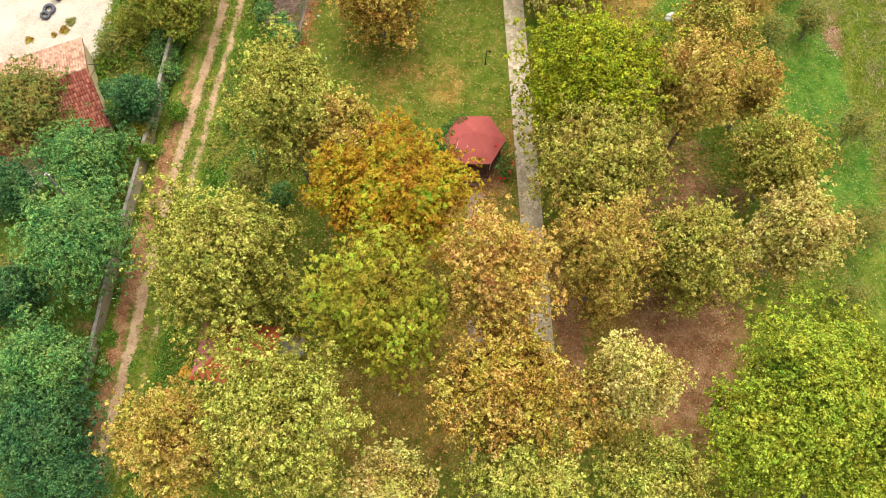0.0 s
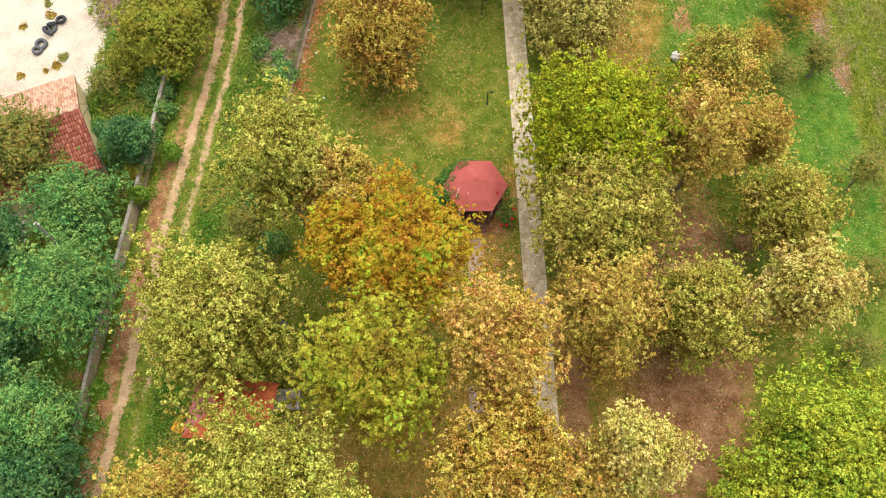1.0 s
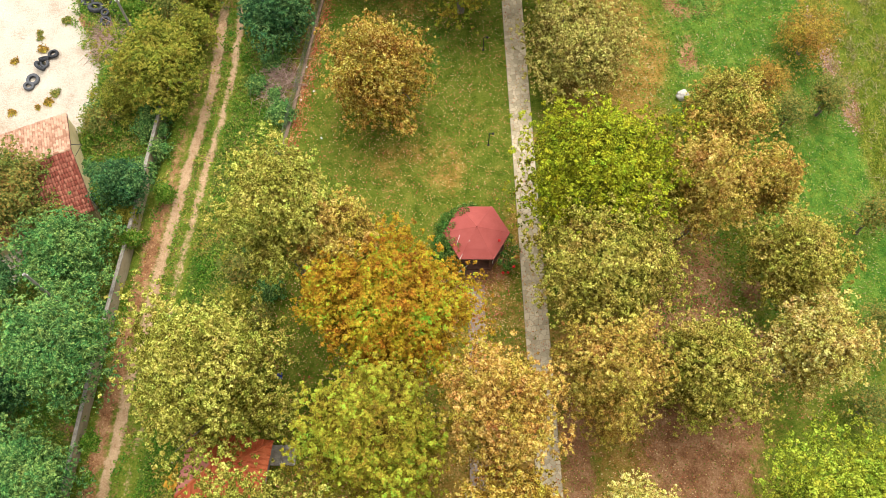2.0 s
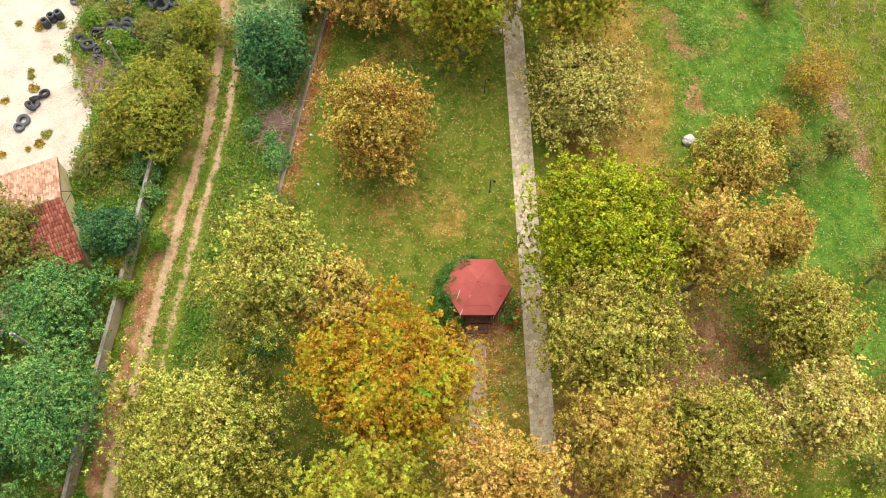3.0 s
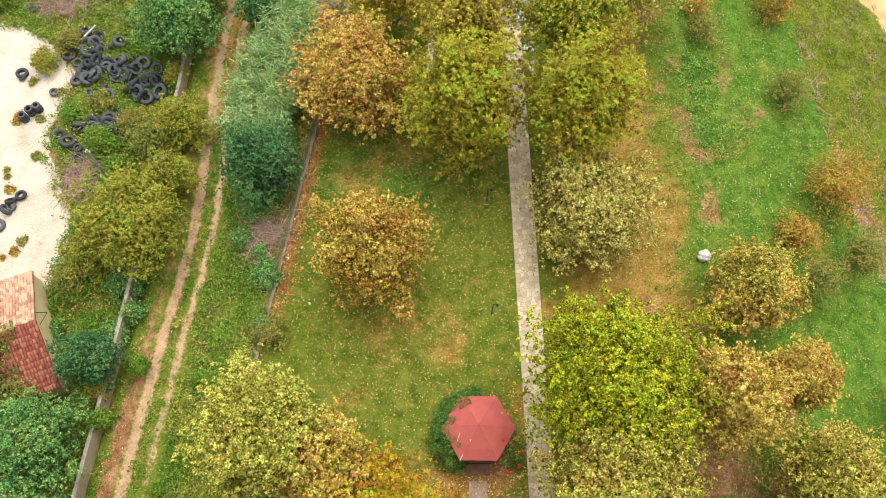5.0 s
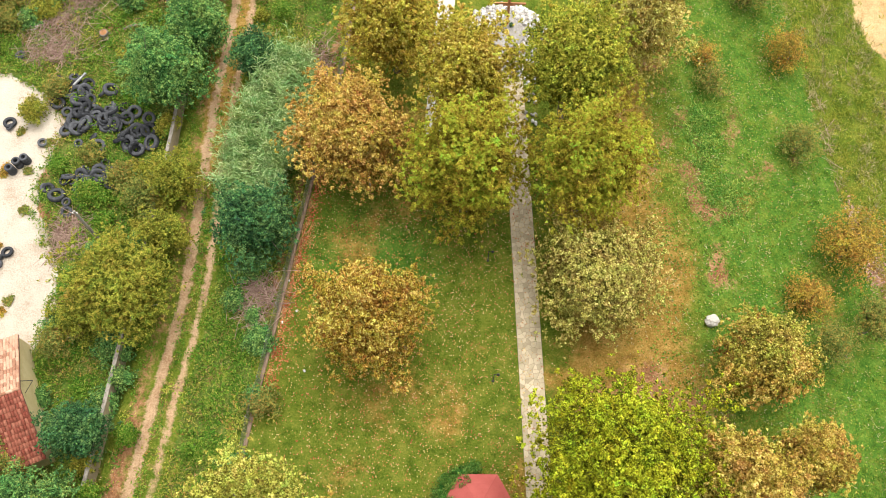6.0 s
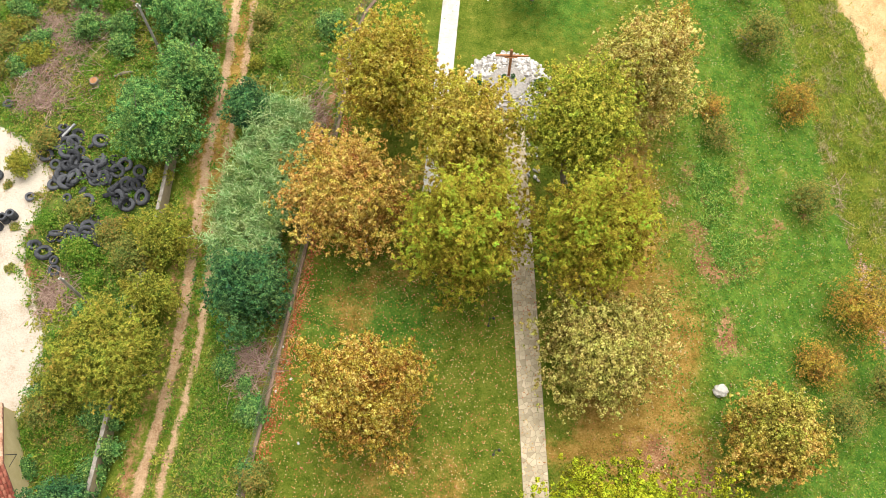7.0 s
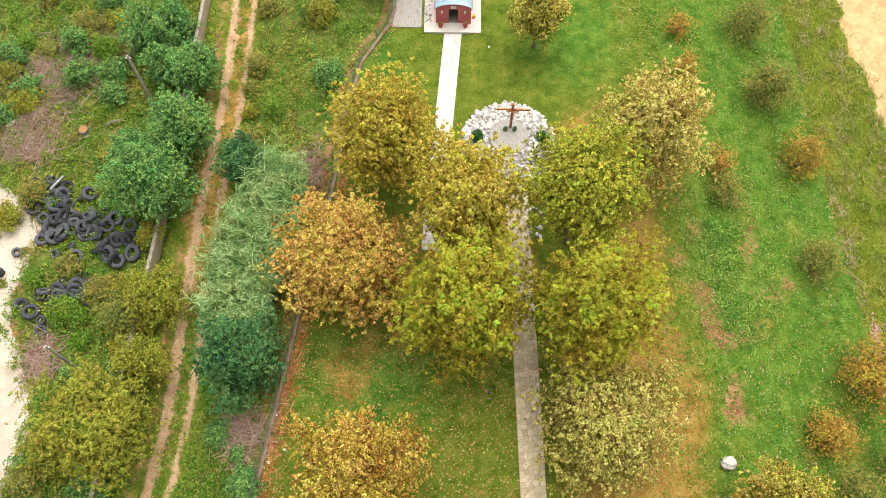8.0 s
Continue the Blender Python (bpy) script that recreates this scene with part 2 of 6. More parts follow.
def bank_x(y):
    return np.interp(y, [-40, 20, 36, 46, 50, 56, 67, 75, 90, 140], [35, 33, 32, 31, 29.7, 28.3, 27.4, 26.8, 26, 25])


def ground_z(x, y):
    x, y = np.asarray(x, dtype=float), np.asarray(y, dtype=float)
    tx, fx, sx = track_x(y), fence_x(y), sand_x(y)
    s = x - tx
    left = np.where(s < -2.35, -2.2, np.where(s < -2.0, -2.2 + (s + 2.35) / 0.35 * 0.6, -1.6))
    foot = tx + 2.3
    up = np.clip((x - foot) / np.maximum(fx - 0.4 - foot, 0.5), 0, 1)
    z = np.where(x < foot, left, -1.6 * (1 - up * up * (3 - 2 * up)))
    right = np.interp(x, [17, 21, 25, 30, 34], [0, -0.7, -1.9, -3.4, -4.0])
    return np.where(x > 17, right, z)


def lumps(x, y):
    """Small unevenness of the soil."""
    return 0.03 * np.sin(x * 1.7 + 2.1 * np.sin(y * 0.9)) * np.sin(y * 1.3 + 1.7 * np.sin(x * 0.7)) + 0.02 * np.sin(x * 4.1 + y * 3.3)


def spread(a, b, step, reach):
    inner = np.arange(a, b + 1e-6, step)
    out = np.cumsum(step * 1.22 ** np.arange(1, 60))
    out = out[out < reach]
    return np.concatenate([(a - out)[::-1], inner, b + out])


def soft(v, a, b):
    t = np.clip((v - a) / (b - a), 0, 1)
    return t * t * (3 - 2 * t)


def blot(x, y, cx, cy, rx, ry):
    return np.exp(-(((x - cx) / rx) ** 2 + ((y - cy) / ry) ** 2))


gx, gy = spread(-44, 44, 0.38, 1500), spread(-4, 96, 0.38, 1500)
GX, GY = np.meshgrid(gx, gy)
tx, fx, sx = track_x(GY), fence_x(GY), sand_x(GY)
near = np.exp(-np.clip(np.hypot(GX, GY - 45) - 90, 0, None) / 60)
wob = 0.35 * np.sin(GY * 0.8) + 0.25 * np.sin(GY * 2.3 + 1)
rut = np.exp(-((GX - tx - 0.12 * wob) / 0.36) ** 2) + (0.45 + 0.35 * soft(GY, 22, 40)) * np.exp(-((GX - tx - 1.35 - 0.1 * wob) / 0.33) ** 2)
is_track = np.clip(rut, 0, 1)
berm = np.exp(-((GX - tx - 0.65) / 1.6) ** 2)
yard_edge = np.interp(GY, [30, 38, 42, 46, 50, 52.5, 56, 58, 60.5, 62, 64], [-29, -28.5, -26.6, -26.7, -29, -29.6, -29, -28.6, -30.5, -33, -40])
is_yard = soft(yard_edge + 0.4 * wob - GX, -0.5, 0.7) * soft(GY, 27, 30) * (1 - soft(GY, 62, 64.5))
is_sand = soft(GX - sx - 0.8 * wob, -0.6, 0.8)
left_rough = soft(fx - 0.2 - GX, 0, 0.8) * (1 - soft(tx + 2.4 - GX, 0, 0.7)) + soft(tx - 2.0 - GX, 0, 0.5)
bank = soft(GX - bank_x(GY) - 0.5 * wob, -0.5, 0.8) * (1 - is_sand)
is_rough = np.clip(left_rough + 0.3 * bank, 0, 1) * (1 - is_yard)
fresh = np.clip(0.66 * (1 - bank) * soft(GX, 13.5, 18) * np.maximum(soft(GY, 31, 39), soft(GX, 19, 22) * soft(GY, 20, 28)) + 0.7 * blot(GX, GY, -5.5, 71, 3, 5) + 0.75 * blot(GX, GY, 9, 74, 6, 7) + 0.85 * blot(GX, GY, -5, 47, 6, 4.5) + 0.5 * blot(GX, GY, 1, 13, 8, 9) + 0.4 * blot(GX, GY, 3.8, 24, 1.5, 5), 0, 1)
brown = 0.95 * blot(GX, GY, 14.5, 17, 6.5, 14) + 1.0 * blot(GX, GY, 11.5, 37, 4.2, 7) + 1.3 * blot(GX, GY, 11.8, 49, 2.9, 16) + 0.3 * np.exp(-((GX - bank_x(GY)) / 0.6) ** 2) + 0.12 * bank + 0.7 * blot(GX, GY, 3.5, 18, 5, 9) \
    + 0.45 * blot(GX, GY, 9.0, 65.5, 1.6, 2.2) + 0.2 * blot(GX, GY, 4.5, 69.5, 4, 3) + 0.75 * blot(GX, GY, -6, 12, 10, 7) + 0.55 * blot(GX, GY, -1, 54, 7, 6) + 0.8 * blot(GX, GY, 2.2, 29, 2.2, 2.6) \
    + 0.85 * np.exp(-((GX - tx - 0.65) / 1.0) ** 2) * soft(GY, 44, 62) + 0.25 * blot(GX, GY, -2, 33, 4, 4) + 0.8 * blot(GX, GY, -17, 60, 1.5, 6)
bare = 0.35 * np.exp(-((GX - bank_x(GY) - 0.6 * wob) / 0.35) ** 2) * (np.sin(GY * 1.1) * np.sin(GY * 0.37 + 1) > 0.1) + 1.1 * blot(GX, GY, 30.2, 48.2, 0.8, 2.2) + 1.1 * blot(GX, GY, 31.4, 44.0, 0.9, 2.6) + 0.55 * blot(GX, GY, 17.0, 57.9, 0.9, 1.6) + 0.55 * blot(GX, GY, 20.9, 58.4, 1.0, 1.6) + 0.55 * blot(GX, GY, 17.9, 50.4, 0.8, 1.3) + 0.85 * blot(GX, GY, 16.5, 26.5, 3.2, 5) + 0.8 * blot(GX, GY, 2.2, 28.8, 2.3, 2.0) + 0.9 * blot(GX, GY, 8.0, 17, 1.2, 8) + 0.9 * blot(GX, GY, 15.0, 15, 4, 7) + 0.85 * blot(GX, GY, 16.5, 21, 3.5, 5) + 0.6 * blot(GX, GY, 12, 36, 4, 4) + 0.3 * blot(GX, GY, 18, 46.5, .8, 1.6) + 0.3 * blot(GX, GY, 17, 53, .9, 1.6) + 0.3 * blot(GX, GY, 20.5, 54.5, 1.5, 1.2) \
    + 0.75 * np.exp(-((GX - fx + 0.7) / 0.4) ** 2) * soft(GY, 36, 44) + 1.3 * blot(GX, GY, -9.6, 60, 1.0, 3) + (0.38 + 0.5 * (1 - soft(GY, 30, 42))) * np.exp(-((GX - tx + 1.1) / 0.6) ** 2) + 0.75 * np.exp(-((GX - fx - 0.3) / 0.3) ** 2) * soft(GY, 37, 41) * (1 - soft(GY, 56, 60)) + 0.4 * berm + 0.5 * blot(GX, GY, -26, 48.5, 1.2, 2.0)
spot = random.Random(9)
for _ in range(120):
    bare += spot.uniform(0.25, 0.55) * blot(GX, GY, spot.uniform(12, 27), spot.uniform(22, 88), spot.uniform(0.3, 1.0), spot.uniform(0.4, 1.6))
    brown += spot.uniform(0.2, 0.5) * blot(GX, GY, spot.uniform(-8, 27), spot.uniform(20, 66), spot.uniform(0.6, 2.0), spot.uniform(0.6, 2.4))
for _ in range(40):
    bare += spot.uniform(0.4, 0.8) * blot(GX, GY, spot.uniform(-40, -20), spot.uniform(2, 92), spot.uniform(0.4, 1.6), spot.uniform(0.6, 2.0))
GZ = ground_z(GX, GY) + lumps(GX, GY) * near * (1 - is_yard) - 0.07 * is_track + 0.10 * is_rough * np.sin(GX * 2.2 + GY) * np.sin(GY * 1.9 - GX) * near
nxg, nyg = len(gx), len(gy)
quad0 = (np.arange(nyg - 1)[:, None] * nxg + np.arange(nxg - 1)[None, :]).ravel()
ground_me = mesh_of("ground", np.stack([GX, GY, GZ], axis=-1).reshape(-1, 3), np.stack([quad0, quad0 + 1, quad0 + nxg + 1, quad0 + nxg], axis=1), True)
for attr, chans in (("soil", (np.clip(brown, 0, 1), np.clip(bare, 0, 1), is_track)), ("cover", (is_yard, is_sand, is_rough))):
    a = ground_me.attributes.new(attr, 'FLOAT_COLOR', 'POINT')
    a.data.foreach_set("color", np.stack([*chans, np.ones_like(GX)], axis=-1).astype(np.float32).ravel())


fr = ground_me.attributes.new("fresh", 'FLOAT', 'POINT')
fr.data.foreach_set("value", fresh.astype(np.float32).ravel())


def ground_material():
    m, nt, b = shader("ground_cover", 0.95, 0, 0.05)
    soil, cover = nt.nodes.new("ShaderNodeAttribute"), nt.nodes.new("ShaderNodeAttribute")
    soil.attribute_name, cover.attribute_name = "soil", "cover"
    s1, s2 = nt.nodes.new("ShaderNodeSeparateColor"), nt.nodes.new("ShaderNodeSeparateColor")
    nt.links.new(soil.outputs["Color"], s1.inputs[0])
    nt.links.new(cover.outputs["Color"], s2.inputs[0])
    n_broad, n_mid, n_fine, n_tuft = grain(nt, 0.14, 4), grain(nt, 0.9, 6, 0.7), grain(nt, 9, 4, 0.7), grain(nt, 3.2, 5, 0.75)

    n_fray = maths(nt, 'ADD', maths(nt, 'MULTIPLY', n_tuft, 0.55), maths(nt, 'MULTIPLY', grain(nt, 0.7, 7, 0.72), 0.45))

    def edge(mask, gain=1.0, hard=3.0):
        # mask broken up by the grain, so that borders fray
        x = maths(nt, 'ADD', maths(nt, 'MULTIPLY', mask, gain), maths(nt, 'MULTIPLY', maths(nt, 'SUBTRACT', n_fray, 0.5), 2.6))
        return maths(nt, 'MULTIPLY', maths(nt, 'SUBTRACT', x, 0.36), hard, True)

    mixn = maths(nt, 'ADD', maths(nt, 'MULTIPLY', n_fine, 0.45), maths(nt, 'MULTIPLY', n_mid, 0.55))
    lawn = ramp(nt, mixn, [(0.38, (0.05, 0.095, 0.008)), (0.5, (0.12, 0.165, 0.018)), (0.62, (0.235, 0.235, 0.04))])
    green = nt.nodes.new("ShaderNodeAttribute")
    green.attribute_name = "fresh"
    dry = ramp(nt, mixn, [(0.38, (0.16, 0.10, 0.018)), (0.5, (0.31, 0.19, 0.042)), (0.62, (0.46, 0.295, 0.09))])
    earth = ramp(nt, mixn, [(0.38, (0.16, 0.072, 0.03)), (0.5, (0.31, 0.155, 0.075)), (0.62, (0.47, 0.28, 0.15))])
    rut_c = ramp(nt, mixn, [(0.36, (0.30, 0.175, 0.09)), (0.64, (0.62, 0.43, 0.265))])
    yard = ramp(nt, maths(nt, 'ADD', maths(nt, 'MULTIPLY', grain(nt, 0.4, 6, 0.7), 0.6), maths(nt, 'MULTIPLY', n_fine, 0.4)), [(0.36, (0.42, 0.32, 0.23)), (0.48, (0.56, 0.48, 0.385)), (0.64, (0.64, 0.57, 0.47))])
    sand = ramp(nt, mixn, [(0.36, (0.38, 0.22, 0.09)), (0.5, (0.58, 0.39, 0.19)), (0.64, (0.68, 0.50, 0.28))])
    rough = ramp(nt, mixn, [(0.36, (0.03, 0.075, 0.01)), (0.46, (0.085, 0.15, 0.022)), (0.56, (0.16, 0.19, 0.04)), (0.68, (0.32, 0.23, 0.10))])
    fresh = ramp(nt, mixn, [(0.38, (0.03, 0.10, 0.011)), (0.5, (0.078, 0.175, 0.021)), (0.62, (0.17, 0.265, 0.04))])
    lawn = blend(nt, edge(maths(nt, 'ADD', green.outputs['Fac'], 0.06), 0.9), lawn, fresh)
    col = blend(nt, edge(s2.outputs[2], 1.0), lawn, rough)
    col = blend(nt, edge(s1.outputs[0], 0.95, 2.2), col, dry)
    col = blend(nt, edge(s1.outputs[1], 0.95), col, earth)
    col = blend(nt, edge(s1.outputs[2], 1.1), col, rut_c)
    col = blend(nt, edge(s2.outputs[0], 1.2, 5), col, yard)
    col = blend(nt, edge(s2.outputs[1], 1.2, 4), col, sand)
    nt.links.new(col, b.inputs["Base Color"])
    relief(nt, b, maths(nt, 'ADD', n_fine, n_tuft), 0.9, 0.10)
    return m


ground = link_mesh("ground", ground_me, ground_material())
tagged(ground, "lawn, dirt track, rough verge and pale yard with fallen leaves", "ground", kind="structure")


def z_at(x, y):
    return float(ground_z(x, y))


# ---- trees ----
def crown_cloud(r, rz, n, length, width, puffs, fill=0.15, up=0.5, ragged=0.28, puff=0.30):
    """Leaves in tufts along many branches that climb out of the middle to an uneven outline, with gaps between, and some leaves within."""
    size = np.array([r, r, rz])
    nb = int(22 + 9 * r)
    i = np.arange(nb)
    a = 2.39996 * i + rng.uniform(0, 6.28) + rng.normal(0, 0.22, nb)
    sz = np.clip(1 - 1.62 * (i + 0.5) / nb + rng.normal(0, 0.06, nb), -0.68, 0.99)
    p1, p2, p3 = rng.uniform(0, 6.28, 3)
    lobe = 1 + (0.09 * np.sin(2 * a + p1) + 0.08 * np.sin(3 * a + p2) + 0.07 * np.sin(5 * a + p3)) * np.sqrt(1 - sz ** 2)
    reach = lobe * (0.90 + min(ragged, 0.40) * rng.uniform(-0.75, 0.42, nb))
    way = np.stack([np.cos(a) * np.sqrt(1 - sz ** 2), np.sin(a) * np.sqrt(1 - sz ** 2), sz], axis=1)
    tip = way * reach[:, None] * np.stack([1.04 - 0.22 * np.maximum(sz, 0)] * 2 + [1 + 0.08 * np.maximum(sz, 0)], axis=1)
    root = np.stack([0.10 * tip[:, 0], 0.10 * tip[:, 1], 0.45 * tip[:, 2] - 0.42], axis=1)
    which = np.repeat(i, max(3, int(puffs * 8 / nb)))
    t = 1 - 0.62 * rng.uniform(0, 1, len(which)) ** 1.25
    side = rng.normal(0, 1, (len(which), 3)) * (0.055 + 0.19 * np.sqrt(1.02 - t))[:, None]
    pc = (root[which] + (tip - root)[which] * t[:, None] + side) * size
    d = unit(way[which] + side * 2.2 + np.array([0, 0, 0.35]))
    pr = (0.09 + r * puff * 0.045) * rng.uniform(0.5, 1.6, len(which)) * (1.15 - 0.3 * t)
    weight = pr ** 1.5 * np.where(pc[:, 2] < -0.30 * rz, 0.5, 1.0)
    own = rng.choice(len(which), n, p=weight / weight.sum())
    e = unit(rng.normal(size=(n, 3)) + d[own] * 0.7 + np.array([0, 0, up]))
    at = pc[own] + e * (pr[own] * rng.uniform(0.3, 1.2, n))[:, None]
    inner = int(n * fill)
    dd = unit(rng.normal(size=(inner, 3)) + np.array([0, 0, 0.3]))
    core = dd * rng.uniform(0.30, 0.68, inner)[:, None] * size
    facing = np.concatenate([e + rng.normal(0, 0.5, (n, 3)) + np.array([0, 0, 0.55]), dd + rng.normal(0, 0.5, (inner, 3)) + np.array([0, 0, 0.6])])
    at = np.concatenate([at, core])
    vary = rng.uniform(0.55, 1.4, len(at)) * np.where(np.arange(len(at)) < n, 1.0, 1.9)
    return small_leaves(at, facing, length * vary, width * vary), pc


def limb_path(start, end, bend):
    start, end = np.asarray(start, float), np.asarray(end, float)
    t = np.linspace(0, 1, 5)[:, None]
    side = rng.normal(0, bend, 3)
    return start + (end - start) * t + np.sin(t * np.pi) * side + np.array([0, 0, 1]) * np.sin(t * np.pi) * bend * 0.8


def tree(name, x, y, zc, r, rz, tone, label, category="tree", group="", leaf=(0.143, 0.123), density=188, puffs=0, trunk=0.0, limbs=5, ragged=0.36, puff=0.30, lean=(0, 0)):
    """A tree or shrub: its trunk, limbs and leafy crown, whose middle hangs at height zc over (x, y)."""
    z0 = z_at(x - lean[0], y - lean[1])
    base = thing(name, pose(x - lean[0], y - lean[1], z0), label, category, group)
    mid = np.array([lean[0], lean[1], zc - z0])
    puffs = puffs or int(110 + r * 95)
    n = int(density * 4 * math.pi * r * (0.5 * r + 0.5 * rz))
    (v, f), pc = crown_cloud(r, rz, n, leaf[0], leaf[1], puffs, ragged=ragged, puff=puff)
    v = v + mid
    v[:, 2] = np.maximum(v[:, 2], 0.03)
    link_mesh("crown", mesh_of("crown", v, f), LEAF[tone], base)
    tr = trunk or 0.045 * r + 0.03
    fork = mid - np.array([0, 0, rz * 0.55])
    fork[2] = max(fork[2], 0.25)
    path = limb_path((0, 0, -0.15), fork, 0.06 * r)
    path[:, 2] = np.maximum.accumulate(path[:, 2])
    v, f = tube(path, tr * np.array([1.35, 1.0, 0.9, 0.8, 0.7]), 9)
    link_mesh("trunk", mesh_of("trunk", v, f, True), BARK, base)
    pick = rng.permutation(len(pc))[:limbs]
    for p in pc[pick]:
        path = limb_path(fork - np.array([0, 0, 0.1]), mid + p * 0.93, 0.08 * r)
        v, f = tube(path, tr * np.array([0.6, 0.45, 0.33, 0.2, 0.06]), 6)
        link_mesh("limb", mesh_of("limb", v, f, True), BARK, base)
    return base


tree("plane_tree", -4.6, 40.7, 5.0, 3.65, 4.85, "gold", "plane tree turning golden orange on the lawn", group="trees of the grove")
tree("plane_tree", 9.1, 43.7, 3.9, 4.19, 3.64, "silver", "round plane tree with grey-green and tan leaves", group="trees of the grove")
tree("plane_tree", 9.4, 31.7, 7.4, 5.45, 4.1, "lime", "full plane tree with bright yellow-green leaves", group="trees of the grove")
tree("plane_tree", 15.6, 30.9, 7.4, 2.86, 4.40, "bronze", "plane tree with bronze-brown and olive leaves", group="trees of the grove")
tree("plane_tree", 20.4, 32.7, 4.7, 2.10, 3.24, "bronze", "plane tree with bronze-brown and olive leaves", group="trees of the grove")
tree("plane_tree", 19.1, 39.2, 4.0, 2.48, 1.92, "olive", "plane tree with olive-green leaves turning brown", group="trees of the grove")
tree("plane_tree", -9.3, 28.2, 9.6, 3.66, 5.64, "pale", "plane tree with pale green leaves", group="trees of the grove")
tree("plane_tree", -5.9, 26.8, 8.4, 2.83, 3.01, "bronze", "plane tree with bronze-brown and olive leaves", group="trees of the grove")
tree("plane_tree", -2.8, 22.3, 9.6, 4.63, 3.57, "mixed", "plane tree with orange-brown leaves and fresh green shoots", group="trees of the grove")
tree("plane_tree", -6.2, 23.2, 9.6, 1.89, 2.92, "mixed", "plane tree with orange-brown leaves and fresh green shoots", group="trees of the grove")
tree("plane_tree", -13.2, 19.4, 6.8, 4.68, 6.71, "pale", "plane tree with pale green leaves", group="trees of the grove")
tree("plane_tree", -3.5, 15.4, 10.1, 3.81, 5.87, "limebrown", "tall plane tree with green top boughs and browning leaves below", group="trees of the grove")
tree("plane_tree", 2.7, 16.5, 11.7, 3.19, 4.39, "rust", "plane tree turned rusty pink-brown", group="trees of the grove")
tree("plane_tree", 9.4, 25.9, 7.3, 4.59, 3.54, "olive", "plane tree with olive-green leaves turning brown", group="trees of the grove")
tree("plane_tree", 9.1, 19.5, 7.1, 3.32, 5.12, "bronze", "plane tree with bronze-brown and olive leaves", group="trees of the grove")
tree("plane_tree", 14.6, 20.0, 5.9, 3.30, 5.09, "olive", "plane tree with olive-green leaves turning brown", group="trees of the grove")
tree("plane_tree", 21.4, 27.2, 4.6, 3.22, 4.37, "olive", "plane tree with olive-green leaves turning brown", group="trees of the grove")
tree("plane_tree", 21.2, 21.5, 5.7, 3.10, 3.83, "cream", "plane tree with pale tan-green leaves", group="trees of the grove")
tree("plane_tree", 9.5, 11.0, 11.1, 2.22, 3.42, "cream", "plane tree with a creamy yellow top", group="trees of the grove")
tree("plane_tree", 8.0, 10.5, 8.3, 2.27, 3.51, "bronze", "plane tree with bronze-brown and olive leaves", group="trees of the grove")
tree("plane_tree", 2.9, 10.3, 11.8, 3.77, 2.91, "gold", "plane tree with yellow-orange autumn leaves", group="trees of the grove")
tree("plane_tree", -8.4, 9.3, 10.9, 4.30, 3.53, "pale", "broad plane tree with pale green leaf tips", group="trees of the grove")
tree("plane_tree", -13.6, 8.2, 9.9, 2.93, 4.52, "bronze", "plane tree with bronze-brown and olive leaves", group="trees of the grove")
tree("plane_tree", 20.1, 11.2, 8.6, 4.88, 3.76, "green", "broad tree with fresh yellow-green leaves", group="trees of the grove")
tree("plane_tree", 17.0, 8.9, 8.2, 3.85, 2.97, "green", "broad tree with fresh yellow-green leaves", group="trees of the grove")
tree("plane_tree", 21.7, 7.1, 7.2, 3.87, 2.98, "green", "broad tree with fresh yellow-green leaves", group="trees of the grove")
tree("plane_tree", 3.8, 6.9, 9.9, 3.59, 2.77, "pale", "plane tree with pale green leaves", group="trees of the grove")
tree("plane_tree", -2.8, 5.9, 8.4, 2.75, 2.20, "cream", "plane tree with pale tan-green leaves", group="trees of the grove")
tree("plane_tree", 10.5, 6.8, 7.9, 2.92, 2.25, "pale", "plane tree with pale green leaves", group="trees of the grove")
tree("plane_tree", 1.1, 49.9, 7.0, 4.09, 6.30, "limebrown", "tall plane tree with green top boughs and browning leaves below", group="trees of the grove")
tree("plane_tree", -6.3, 53.3, 4.8, 4.23, 4.55, "rust", "plane tree turned orange-brown beside the fence", group="trees of the grove")
tree("plane_tree", -3.9, 61.4, 5.7, 3.59, 5.47, "amber", "plane tree with amber-yellow autumn leaves", group="trees of the grove")
tree("plane_tree", 1.0, 55.8, 7.8, 3.47, 5.35, "amber", "plane tree with amber-yellow autumn leaves", group="trees of the grove")
tree("plane_tree", 8.6, 49.5, 7.7, 3.77, 5.53, "limebrown", "tall plane tree with green top boughs and browning leaves below", group="trees of the grove")
tree("plane_tree", 8.1, 56.7, 7.9, 3.94, 4.48, "yellowgreen", "plane tree with bright olive-yellow leaves", group="trees of the grove")
tree("plane_tree", 13.0, 62.3, 5.7, 3.75, 4.84, "cream", "plane tree with pale tan-green leaves", group="trees of the grove")
tree("plane_tree", 6.3, 72.7, 3.9, 2.20, 2.32, "olive", "small olive-yellow tree beside the chapel", group="trees of the grove")
tree("plane_tree", 18.9, 38.6, 3.1, 2.85, 2.42, "bronze", "small plane tree with golden-brown leaves", group="trees of the grove")
tree("locust_tree", -23.4, 22.2, 3.8, 3.98, 3.18, "locust", "feathery blue-green locust tree behind the wall", "tree", group="locust trees along the wall", leaf=(0.21, 0.095), density=150, puff=0.24, ragged=0.60)
tree("locust_tree", -22.3, 34.6, 0.9, 2.08, 2.29, "teal", "dark green locust tree beside the tiled house", "tree", group="locust trees along the wall", leaf=(0.20, 0.095), density=150, puff=0.24, ragged=0.5)
